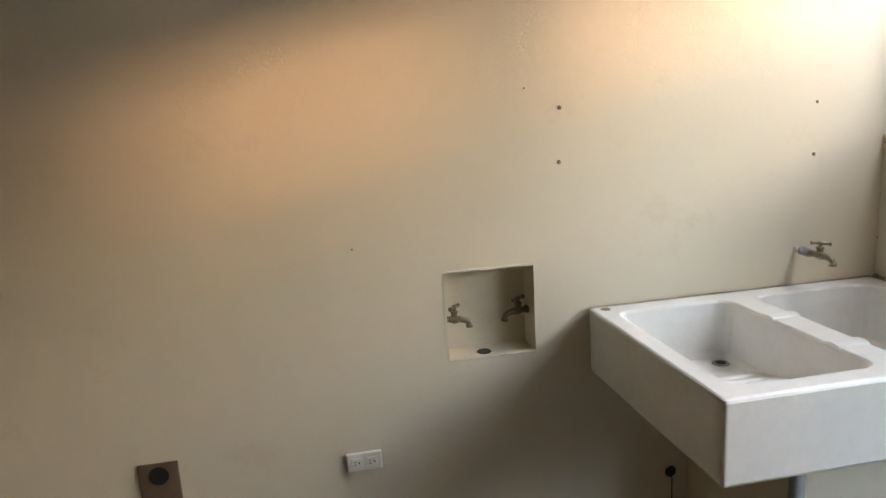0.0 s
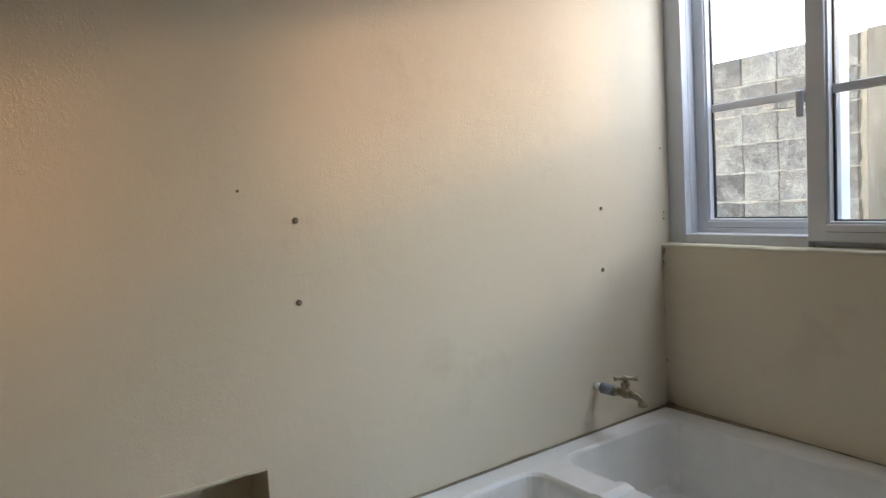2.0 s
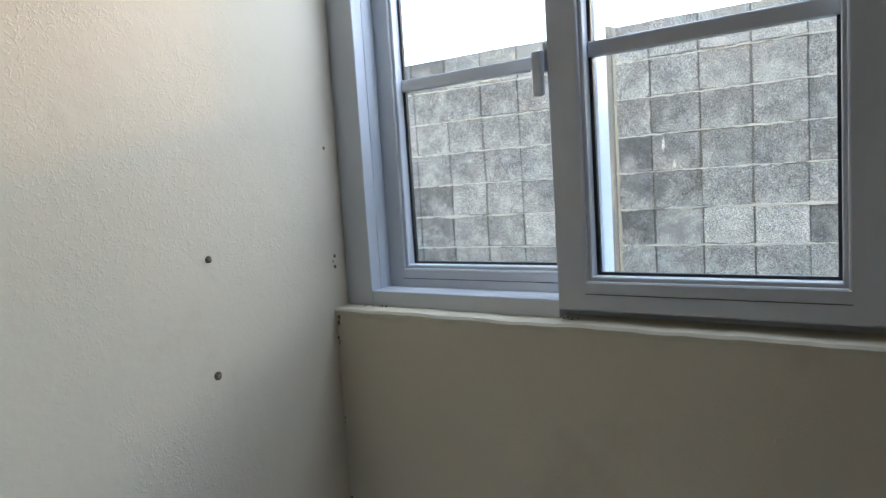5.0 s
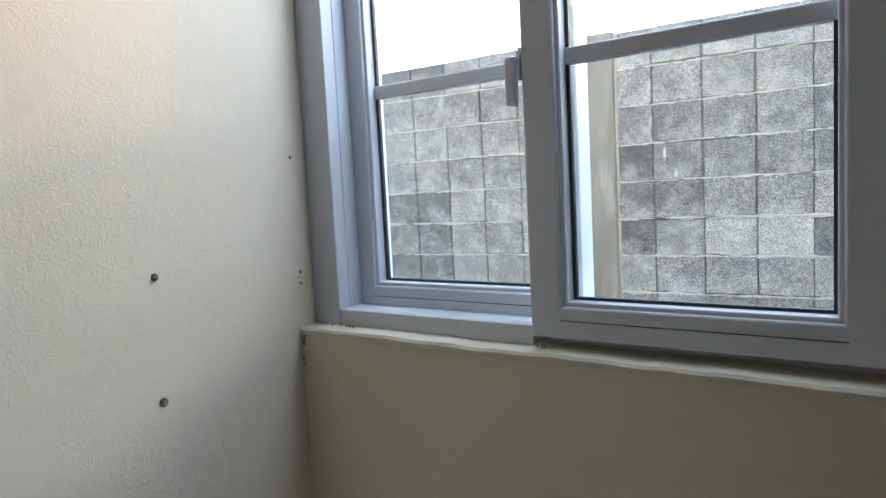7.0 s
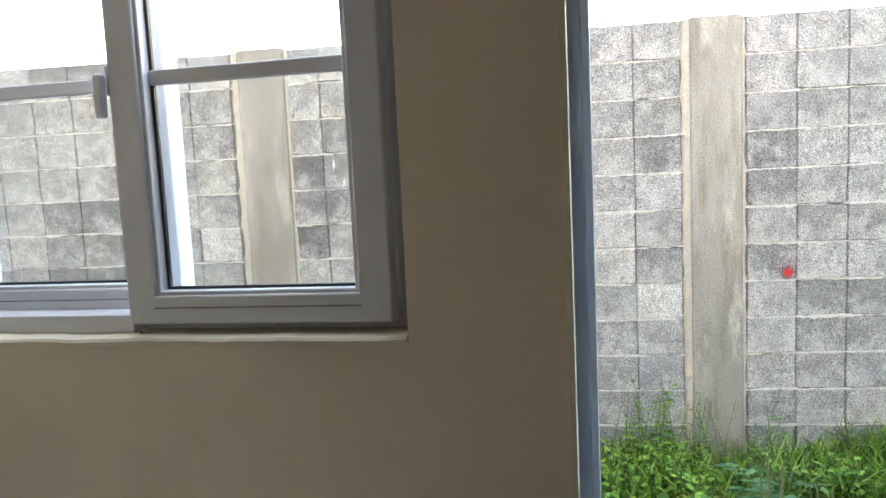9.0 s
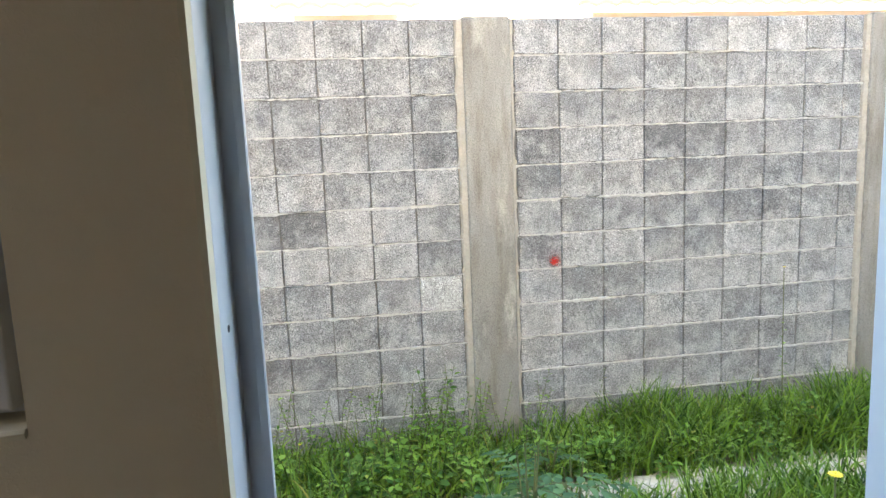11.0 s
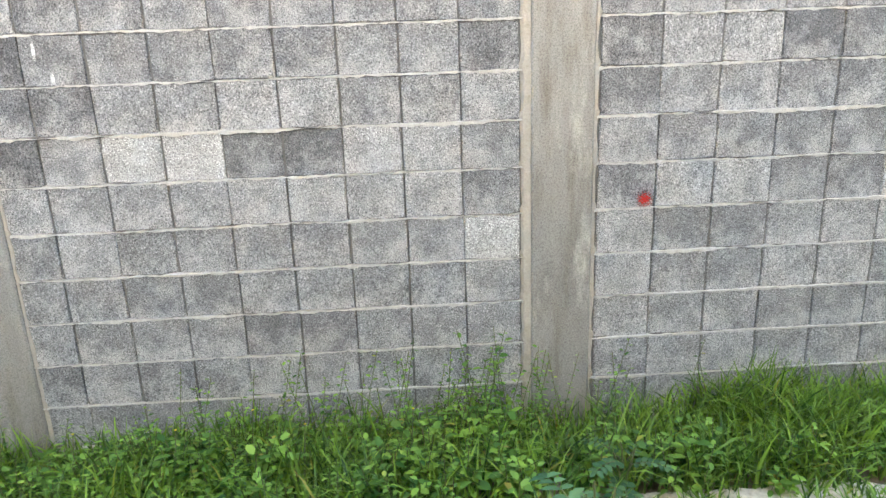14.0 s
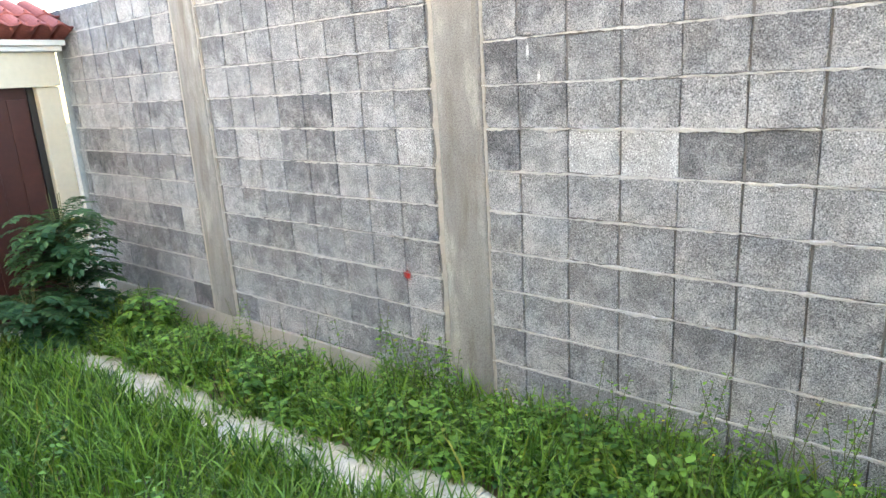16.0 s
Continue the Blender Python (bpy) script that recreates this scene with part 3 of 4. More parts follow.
# ---- taps ----
def tap(name, m, metal, label, nipple=0.0, turn=(0.9, 0.43)):
    """A hose tap whose inlet leaves the wall along +x of m; the spout bends down."""
    t = tagged(new(name), label, "tap")
    t.matrix_world = m
    t.empty_display_size = 0.05
    x = 0.0
    if nipple:
        bmn = bmesh.new()
        tube(bmn, [(0.0, 0, 0), (nipple * 0.35, 0, 0)], [0.0105, 0.0105])
        part("nipple", bmn, M_WHITE, t, "short white pipe", True)
        bmn = bmesh.new()
        tube(bmn, [(nipple * 0.35, 0, 0), (nipple * 0.36, 0, 0), (nipple * 0.93, 0, 0), (nipple * 0.94, 0, 0)], [0.012, 0.0155, 0.0155, 0.012])
        part("coupling", bmn, M_PVC, t, "grey plastic coupling", True)
        x = nipple * 0.92
    bmn = bmesh.new()
    tube(bmn, [(x, 0, 0), (x + 0.010, 0, 0), (x + 0.0105, 0, 0), (x + 0.018, 0, 0)], [0.0135, 0.0135, 0.0105, 0.0105], 6)
    tube(bmn, [(x + 0.014, 0, 0), (x + 0.024, 0, 0), (x + 0.030, 0, 0.001), (x + 0.038, 0, 0.001), (x + 0.044, 0, 0), (x + 0.050, 0, -0.001)], [0.0095, 0.0105, 0.0145, 0.015, 0.0125, 0.0105], 12)
    part("tap_body", bmn, metal, t, smooth=True)
    bmn = bmesh.new()
    tube(bmn, [(x + 0.033, 0, 0.008), (x + 0.033, 0, 0.020), (x + 0.033, 0, 0.0205), (x + 0.033, 0, 0.028), (x + 0.033, 0, 0.0285), (x + 0.033, 0, 0.038)], [0.010, 0.010, 0.012, 0.012, 0.0055, 0.005], 8)
    part("bonnet", bmn, metal, t)
    bmn = bmesh.new()
    pts, rad = [], []
    for k in range(13):
        u = -1 + k / 6
        pts.append((x + 0.033 + 0.030 * u * turn[0], 0.030 * u * turn[1], 0.040))
        rad.append(0.0066 if abs(u) > 0.8 else (0.0075 if abs(u) < 0.2 else 0.0046))
    tube(bmn, pts, rad, 10)
    tube(bmn, [(x + 0.033, 0, 0.034), (x + 0.033, 0, 0.0465)], [0.007, 0.005], 10)
    part("tap_handle", bmn, metal, t, smooth=True)
    bmn = bmesh.new()
    pts, rad = [], []
    for k in range(9):
        a = radians(80 * k / 8)
        pts.append((x + 0.048 + 0.034 * math.sin(a), 0, 0.001 - 0.016 * (1 - math.cos(a))))
        rad.append(0.0105 - 0.002 * k / 8)
    pts += [(pts[-1][0] + 0.001, 0, pts[-1][2] - 0.003), (pts[-1][0] + 0.001, 0, pts[-1][2] - 0.0035), (pts[-1][0] + 0.002, 0, pts[-1][2] - 0.012)]
    rad += [0.0085, 0.0115, 0.0115]
    tube(bmn, pts, rad, 12)
    part("spout", bmn, metal, t, smooth=True)
    return t


tap("wall_tap", pose(1.668, NORTH + 0.002, 1.052, 0, 4, -78), M_DULL, "weathered metal tap on a short pipe above sink", 0.062, (0.75, 0.66))
tap("niche_tap", pose(NX0 + 0.002, NORTH + 0.062, 0.925, 0, 4, -8), M_BRONZE, "dark aged brass tap in the wall niche", turn=(0.5, 0.86))
tap("niche_tap", pose(NX1 - 0.002, NORTH + 0.068, 0.928, 0, 3, 188), M_BRONZE, "dark aged brass tap in the wall niche")
# no hole is cut here; a black disc paints its shaded inside
bm = bmesh.new()
tube(bm, [(0.594, NORTH + 0.05, NZ0 + 0.0005), (0.594, NORTH + 0.05, NZ0 + 0.003), (0.594, NORTH + 0.05, NZ0 + 0.0031)], [0.024, 0.022, 0.021], 18)
drain = tagged(part("niche_drain", bm, M_BLACK), "drain hole in the niche floor, its shade a black disc", "drain")
bm = bmesh.new()
for x0, x1, z0, z1 in ((NX0 - 0.004, NX0 + 0.003, NZ0, NZ1), (NX0, NX1, NZ1 - 0.003, NZ1 + 0.004), (NX0, NX1, NZ0 - 0.005, NZ0 + 0.003)):
    loops = []
    for k in range(25):
        u = k / 24
        w = 0.0025 * noise.noise(Vector((u * 9, x0 * 7, z0 * 5)))
        if x1 - x0 < 0.05:
            z = z0 + (z1 - z0) * u
            loops.append([(x0 + w, NORTH - 0.002, z), (x1 + w, NORTH - 0.002, z), (x1 + w, NORTH + 0.01, z), (x0 + w, NORTH + 0.01, z)])
        else:
            x = x0 + (x1 - x0) * u
            loops.append([(x, NORTH - 0.002, z0 + w), (x, NORTH + 0.01, z0 + w), (x, NORTH + 0.01, z1 + w), (x, NORTH - 0.002, z1 + w)])
    rings(bm, loops)
bmesh.ops.recalc_face_normals(bm, faces=bm.faces[:])
setting("trim", bm, M_CREAM, "chipped pale plaster edge round the niche", "trim")

# electrical fittings and wall plugs
outlet = thing("wall_outlet", 0.181, NORTH, 0.517, "white double electrical wall outlet on cream plaster", "outlet")
part("cover_plate", boxes((0.127, 0.236, NORTH - 0.012, NORTH, 0.488, 0.548), bevel=0.004), M_WHITE, outlet)
for x in (0.158, 0.205):
    s = part("socket", boxes((x - 0.017, x + 0.017, NORTH - 0.0145, NORTH - 0.0115, 0.503, 0.533), bevel=0.002), M_WHITE, outlet)
    # thin black boxes colour in the shade of the slots
    part("slot", boxes((x - 0.009, x - 0.003, NORTH - 0.0150, NORTH - 0.0143, 0.520, 0.5225), (x - 0.009, x - 0.003, NORTH - 0.0150, NORTH - 0.0143, 0.511, 0.5135), (x + 0.005, x + 0.010, NORTH - 0.0150, NORTH - 0.0143, 0.515, 0.520)), M_BLACK, s)
plate = thing("appliance_outlet", -0.418, NORTH, 0.545, "brown square appliance outlet with round black socket", "outlet")
part("cover_plate", boxes((-0.476, -0.362, NORTH - 0.008, NORTH, 0.482, 0.606), bevel=0.003), M_BROWN, plate)
bm = bmesh.new()
tube(bm, [(-0.419, NORTH - 0.008, 0.567), (-0.419, NORTH - 0.011, 0.567), (-0.419, NORTH - 0.0115, 0.567)], [0.029, 0.028, 0.024], 22)
part("socket", bm, M_BLACK, plate, "round black socket")
for x, z, r in ((0.848, 1.560, 0.006), (0.842, 1.399, 0.006), (1.720, 1.531, 0.005), (1.717, 1.364, 0.006), (0.74, 1.622, 0.0028), (0.20, 1.189, 0.0028)):
    p = thing("wall_plug", x, NORTH, z, "rusty screw in a plastic plug in plaster", "wall plug", "screws in the wall", local=True)
    bm = bmesh.new()
    tube(bm, [(0, 0.004, 0), (0, -0.0015, 0), (0, -0.0020, 0)], [r, r * 1.05, r * 0.8], 10)
    part("plug", bm, M_RUST, p)
    bm = bmesh.new()
    tube(bm, [(0, -0.0018, 0), (0, -0.004, 0), (0, -0.0045, 0)], [r * 0.5, r * 0.55, r * 0.3], 8)
    part("screw_head", bm, M_GRIME, p)
hole = thing("cable_hole", 1.10, NORTH, 0.315, "rough hole in plaster with a hanging black wire", "hole")
# black disc set on the plaster for the shade inside the hole
bm = bmesh.new()
tube(bm, [(1.222, NORTH - 0.0005, 0.308), (1.222, NORTH - 0.003, 0.308)], [0.021, 0.019], 12)
part("hole_rim", bm, M_BLACK, hole)
bm = bmesh.new()
tube(bm, [(1.222, NORTH - 0.004, 0.300), (1.222, NORTH - 0.012, 0.285), (1.221, NORTH - 0.012, 0.24), (1.225, NORTH - 0.010, 0.16), (1.223, NORTH - 0.008, FLOOR_Z)], [0.002] * 5, 6)
part("wire", bm, M_BLACK, hole)

# ---- the yard ----
bm = bmesh.new()
bx = [-60, -30, -12, -4, 1.5] + [2.0 + 0.15 * k for k in range(20)] + [5.4, 9, 15, 30, 60]
by = [-60, -30, -12, -8] + [-6 + 0.25 * k for k in range(55)] + [9, 15, 30, 60]
gv = [[bm.verts.new((x, y, ground_height(x, y) if 1.9 < x < 5.2 and -7 < y < 8 else -0.22)) for x in bx] for y in by]
for j in range(len(by) - 1):
    for i in range(len(bx) - 1):
        bm.faces.new((gv[j][i], gv[j][i + 1], gv[j + 1][i + 1], gv[j + 1][i]))
setting("ground", bm, M_SOIL, "bare brown soil under grass and weeds", "ground")


# path of pale stones, worn and half overgrown
path = thing("garden_path", 3.8, 1.0, -0.2, "pale worn concrete path half overgrown with grass", "path", kind="structure")
rng = random.Random(4)


def path_middle(y):
    return 4.11 - 0.03 * max(y, 0.0)


y = -5.2
while y < 6.6:
    ln = rng.uniform(1.1, 1.7)
    bm = bmesh.new()
    loops = []
    n = int(ln / 0.05)
    for k in range(n + 1):
        yy = y + 0.004 + (ln - 0.008) * k / n
        x0 = path_middle(yy) - 0.175 + 0.09 * noise.noise(Vector((yy * 2.1, 1, 0))) + 0.03 * noise.noise(Vector((yy * 9, 1, 0)))
        x1 = path_middle(yy) + 0.165 + 0.09 * noise.noise(Vector((yy * 2.3, 6, 0))) + 0.03 * noise.noise(Vector((yy * 9, 7, 0)))
        xm = path_middle(yy)
        z = ground_height(xm, yy) + 0.006 * noise.noise(Vector((yy * 6, 3, 0)))
        loops.append([(x0, yy, z - 0.05), (x0, yy, z + 0.012), (x0 + 0.03, yy, z + 0.022), (xm, yy, z + 0.026), (x1 - 0.03, yy, z + 0.02), (x1, yy, z + 0.010), (x1, yy, z - 0.05)])
    rings(bm, loops)
    bmesh.ops.recalc_face_normals(bm, faces=bm.faces[:])
    part("slab", bm, M_PATH, path)
    y += ln

# ---- boundary wall: posts, mortar core, ridges, then the blocks ----
POSTS = [(-5.0, -4.76), (-2.465, -2.225), (0.055, 0.325), (2.595, 2.875), (5.00, 5.27)]
wall = thing("boundary_wall", BLOCK_X + 0.08, 1.0, -0.35, "grey concrete block wall with beige concrete posts", "wall", kind="structure")
part("plinth", boxes((BLOCK_X - 0.012, BLOCK_X + 0.16, -6.2, 7.35, -0.42, -0.018), bevel=0.006), M_PLINTH, wall, "pale concrete plinth")
part("core", boxes((BLOCK_X + 0.009, BLOCK_X + 0.15, -6.2, 7.35, -0.016, TOP_Z - 0.006)), M_JOINT, wall, "dark recessed joints")
for y0, y1 in POSTS:
    bm = bmesh.new()
    loops = []
    for k in range(36):
        z = -0.017 + (TOP_Z + 0.004 + 0.017) * k / 35
        a = 0.004 * noise.noise(Vector((z * 3.0, y0, 0)))
        b = 0.004 * noise.noise(Vector((z * 3.0, y1, 5)))
        c = 0.003 * noise.noise(Vector((z * 2.0, y1, 9)))
        loops.append([(BLOCK_X + 0.16, y0 + a, z), (BLOCK_X - 0.008 + c, y0 + a, z), (BLOCK_X - 0.016 + c, y0 + a + 0.008, z), (BLOCK_X - 0.016 + c, y1 + b - 0.008, z), (BLOCK_X - 0.008 + c, y1 + b, z), (BLOCK_X + 0.16, y1 + b, z)])
    rings(bm, loops)
    bmesh.ops.recalc_face_normals(bm, faces=bm.faces[:])
    part("post", bm, M_POST, wall, "beige cast concrete post")
    for edge, s, w0 in ((y1, 1, 0.046), (y0, -1, 0.020)):
        bm = bmesh.new()
        loops = []
        for k in range(121):
            z = -0.015 + (TOP_Z + 0.01) * k / 120
            q = (z / COURSE) % 1.0
            w = w0 + 0.012 * noise.noise(Vector((z * 9, edge * 3, 0))) + (0.010 if q < 0.10 or q > 0.93 else 0.0)
            p = 0.004 + 0.006 * noise.noise(Vector((z * 24, edge * 3, 3)))
            loops.append([(BLOCK_X + 0.010, edge, z), (BLOCK_X - 0.002 - p, edge + s * 0.002, z), (BLOCK_X - 0.003 - p * 0.7, edge + s * w * 0.7, z), (BLOCK_X + 0.010, edge + s * w, z)])
        rings(bm, loops)
        bmesh.ops.recalc_face_normals(bm, faces=bm.faces[:])
        part("mortar_band", bm, M_SMEAR, wall, "rough mortar squeezed along the post")

bays = [(-4.71, -2.49, 0.258), (-2.18, 0.032, 0.2605), (0.372, 2.590, 0.2525), (2.930, 4.97, 0.2535), (5.32, 7.2, 0.2535)]
HEAVY = {7: 1.7, 3: 1.0, 5: 0.9}
for b0, b1, cell in bays:
    for r in range(1, 12):
        bm = bmesh.new()
        loops = []
        zc = r * COURSE - 0.015
        n = int((b1 - b0) / 0.009)
        for k in range(n + 1):
            y = b0 - 0.01 + (b1 - b0 + 0.02) * k / n
            f = HEAVY.get(r, 0.75)
            h = max(0.0005, 0.0034 + 0.0023 * f + 0.0070 * f * noise.noise(Vector((y * 8, r * 3.1, 0))) + 0.0055 * noise.noise(Vector((y * 33, r * 1.1, 4))))
            p = 0.0004 + 0.0026 * f + 0.0065 * noise.noise(Vector((y * 17, r * 2.3, 7)))
            zz = zc + 0.004 * noise.noise(Vector((y * 2.1, r * 1.7, 3))) + 0.0045 * noise.noise(Vector((y * 19, r * 1.7, 3)))
            loops.append([(BLOCK_X + 0.012, y, zz - h), (BLOCK_X - p * 0.5, y, zz - h * 1.1), (BLOCK_X - p, y, zz + h * 0.3), (BLOCK_X + 0.012, y, zz + h)])
        rings(bm, loops)
        bmesh.ops.recalc_face_normals(bm, faces=bm.faces[:])
        part("mortar_ridge", bm, M_MORTAR, wall, "pale bed joint standing proud")


def block_mesh(width, scored, seed):
    """A block face of that width with chipped, uneven edges, and a score groove in the middle if scored."""
    rnd = random.Random(seed)
    bmb = bmesh.new()
    spans = [(-width / 2, -0.0030), (0.0030, width / 2)] if scored else [(-width / 2, width / 2)]
    h = COURSE / 2 - 0.0035
    for a, b in spans:
        outline = [(a, -h, 1, 1)] + [(a + (b - a) * k / 3, -h, 0, 1) for k in (1, 2)] + [(b, -h, -1, 1)] + [(b, h * (2 * k / 3 - 1), -1, 0) for k in (1, 2)]
        outline += [(b, h, -1, -1)] + [(b - (b - a) * k / 3, h, 0, -1) for k in (1, 2)] + [(a, h, 1, -1)] + [(a, h * (1 - 2 * k / 3), 1, 0) for k in (1, 2)]
        back, front = [], []
        for p, q, u, w in outline:
            back.append((0.012, p, q))
            chip = rnd.uniform(0.0, 0.004) + (rnd.uniform(0.0, 0.007) if u and w and rnd.random() < 0.5 else 0.0)
            front.append((0.0, p + u * (0.0012 + chip), q + w * (0.0012 + rnd.uniform(0.0, 0.003) + (chip if u and w else 0.0))))
        rings(bmb, [back, front], cap0=False)
    bmesh.ops.recalc_face_normals(bmb, faces=bmb.faces[:])
    return link_mesh("block", bmb, M_BLOCK)


odd = {}
rng = random.Random(11)
# tone of each block, 0 dark to 9 pale, course by course from the ground, block by block from the single one at the
# post; the top course is set paler
TONES = {
    1: ("33334", "56535", "65445", "74646", "63665", "27375", "54324", "25334", "26145", "44354", "55455", "66576"),
    2: ("45443", "55634", "55254", "53534", "94547", "27755", "37196", "54652", "25333", "34342", "45465", "66677"),
}
for bay, (b0, b1, cell) in enumerate(bays):
    full = [block_mesh(2 * cell - 0.004, True, k) for k in range(10)]
    half = [block_mesh(cell - 0.004, False, k + 20) for k in range(5)]
    for r in range(12):
        z = r * COURSE - 0.015 + COURSE / 2
        y, back = b0, b1 < 0.1
        first, k = 1, 0
        while y < b1 - 0.03:
            left = b1 - y
            if first:
                w, me, first = cell, rng.choice(half), 0
            elif left >= 2 * cell - 0.01:
                w, me = 2 * cell, rng.choice(full)
            elif left >= cell - 0.01:
                w, me = cell, rng.choice(half)
            else:
                w = left
                key = round(w, 2)
                if key not in odd:
                    odd[key] = block_mesh(max(key - 0.006, 0.02), False, 40 + len(odd))
                me = odd[key]
            ob = new("block", me)
            known = TONES[bay][r] if bay in TONES else ""
            tone = min(max(int(known[k]) / 9 + rng.uniform(-0.05, 0.05), 0.0), 1.0) if k < len(known) else rng.triangular(0.0, 1.0, 0.45)
            ob.color = (tone, tone, tone, 1.0)
            k += 1
            ob.parent = wall
            ob.matrix_parent_inverse = wall.matrix_basis.inverted()
            ob.matrix_basis = pose(BLOCK_X + rng.uniform(-0.003, 0.003), (b0 + b1 - y - w / 2 if back else y + w / 2) + rng.uniform(-0.003, 0.003), z + rng.uniform(-0.002, 0.002), rng.uniform(-0.45, 0.45), 0, 0)
            y += w

# marks on the wall
def dab(name, y, z, ry, rz, material, label):
    bmb = bmesh.new()
    bmesh.ops.create_circle(bmb, cap_ends=True, segments=28, radius=1.0, matrix=Matrix.Rotation(radians(-90), 4, "Y"))
    for v in bmb.verts:
        v.co.y, v.co.z = v.co.y * ry, v.co.z * rz
    ob = part(name, bmb, material)
    ob.location = (BLOCK_X - 0.0075, y, z)
    return tagged(ob, label, "paint mark", kind="structure")


dab("paint_mark", -0.182, 1.052, 0.075, 0.085, M_RED, "red spray paint dab on grey blocks")
dab("paint_mark", 3.171, 0.585, 0.07, 0.07, M_RED, "red spray paint dab on grey blocks")
dab("paint_mark", 2.331, 1.767, 0.007, 0.042, M_DRIP, "white paint drip on grey blocks")
dab("paint_mark", 2.274, 1.658, 0.008, 0.022, M_DRIP, "white paint drip on grey blocks")


# ---- gate at the end of the yard ----
GY = 7.1
gate = thing("yard_gate", 4.1, GY + 0.05, -0.25, "dark brown metal gate, shut, in cream frame", "gate")
part("gate_leaf", boxes((3.38, 4.470, GY + 0.07, GY + 0.11, -0.19, 1.80), bevel=0.003), M_GATE, gate)
for x in (3.55, 3.98, 4.30):
    part("gate_panel", boxes((x, x + 0.16, GY + 0.055, GY + 0.071, -0.05, 1.70), bevel=0.006), M_GATE, gate)
# solid black strip drawn for the shade in the gap
part("gate_edge", boxes((4.472, 4.525, GY + 0.05, GY + 0.12, -0.19, 1.805)), M_BLACK, gate, "black strip for the shade in the gap beside the gate")
porch = thing("gate_porch", 4.1, GY, -0.25, "cream gate surround with red clay tile coping", "gate surround")
part("pillar", boxes((4.527, 4.715, GY - 0.02, GY + 0.22, -0.25, 1.795), bevel=0.01), M_CREAM, porch)
part("pillar", boxes((3.22, 3.42, GY - 0.02, GY + 0.22, -0.25, 1.795), bevel=0.01), M_CREAM, porch)
part("beam", boxes((3.20, 4.735, GY - 0.03, GY + 0.24, 1.80, 2.085), bevel=0.008), M_CREAM, porch)
part("lintel_lip", boxes((3.42, 4.68, GY - 0.045, GY - 0.025, 1.795, 1.815), bevel=0.003), M_CREAM, porch)
part("moulding", boxes((3.16, 4.78, GY - 0.08, GY + 0.28, 2.087, 2.13), (3.13, 4.80, GY - 0.12, GY + 0.30, 2.132, 2.18), bevel=0.008), M_LIME, porch, "white stepped moulding")


def roof_tile(r=0.085, length=0.42):
    bmb = bmesh.new()
    loops = []
    for k in range(2):
        u = k
        rr = r * (1.0 - 0.15 * u)
        outer_arc = [(rr * math.cos(a), -0.21 + length * u, 0.02 + rr * 0.75 * math.sin(a)) for a in (math.pi * i / 9 for i in range(10))]
        inner_arc = [((rr - 0.014) * math.cos(a), -0.21 + length * u, 0.02 + (rr - 0.014) * 0.75 * math.sin(a)) for a in (math.pi * (9 - i) / 9 for i in range(10))]
        loops.append(outer_arc + inner_arc)
    rings(bmb, loops)
    bmesh.ops.recalc_face_normals(bmb, faces=bmb.faces[:])
    return link_mesh("tile", bmb, M_TILE)


tile_me = roof_tile()
for i in range(11):
    for row in range(2):
        for flip in (0, 1):
            t = new("tile", tile_me)
            t.parent = porch
            t.matrix_parent_inverse = porch.matrix_basis.inverted()
            x = 3.22 + i * 0.152 + flip * 0.076
            t.matrix_basis = pose(x, GY - 0.02 + row * 0.26 + random.uniform(-0.01, 0.01), 2.30 + row * 0.11 - flip * 0.03, 22, 180 * flip + random.uniform(-2, 2), random.uniform(-2, 2))
setting("end_wall_north", boxes((OUT, 3.20, GY, GY + 0.2, -0.4, 2.1)), M_OUTSIDE, "plain plastered wall beside the gate", "wall")
setting("end_wall_south", boxes((OUT, BLOCK_X, -6.3, -6.1, -0.4, 2.445)), M_OUTSIDE, "plain plastered wall closing the yard", "wall")

# ---- the house beyond the wall ----
house = thing("neighbour_house", 10.0, -6.0, -0.22, "white house with yellow tiled roofs behind the wall", "house")
part("house_wall", boxes((8.45, 16.0, -14.0, -1.9, -0.22, 3.22)), M_LIME, house)
part("house_wall", boxes((8.45, 12.0, 0.3, 1.4, -0.22, 3.22)), M_LIME, house)


def tiled_roof(y0, y1, depth, rise):
    """A low pitched roof of rolled tiles with a scalloped eave."""
    bmr = bmesh.new()
    nyy = int((y1 - y0) / 0.0275)
    rows_r = []
    for jj in range(nyy + 1):
        yy = y0 + (y1 - y0) * jj / nyy
        w = 0.055 * abs(math.sin(math.pi * yy / 0.22)) ** 0.8
        rows_r.append([bmr.verts.new((8.0 + depth * ii / 2, yy, 3.20 + rise * ii / 2 + w)) for ii in range(3)])
    lo = [bmr.verts.new((8.0, v[0].co.y, 3.17 + (v[0].co.z - 3.20) * 0.7)) for v in rows_r]
    for jj in range(nyy):
        for ii in range(2):
            bmr.faces.new((rows_r[jj][ii], rows_r[jj][ii + 1], rows_r[jj + 1][ii + 1], rows_r[jj + 1][ii]))
        bmr.faces.new((lo[jj], rows_r[jj][0], rows_r[jj + 1][0], lo[jj + 1]))
    return bmr


part("roof", tiled_roof(-14.4, -1.55, 4.3, 1.35), M_ROOF, house)
part("roof", tiled_roof(0.12, 1.6, 4.3, 1.35), M_ROOF, house)


# ---- plants ----
def cloud(name, verts, faces, material, label, category, kind=""):
    me = bpy.data.meshes.new(name)
    me.from_pydata(verts, [], faces)
    me.materials.append(material)
    me.polygons.foreach_set("use_smooth", [True] * len(me.polygons))
    ob = new(name, me)
    return tagged(ob, label, category, kind=kind)


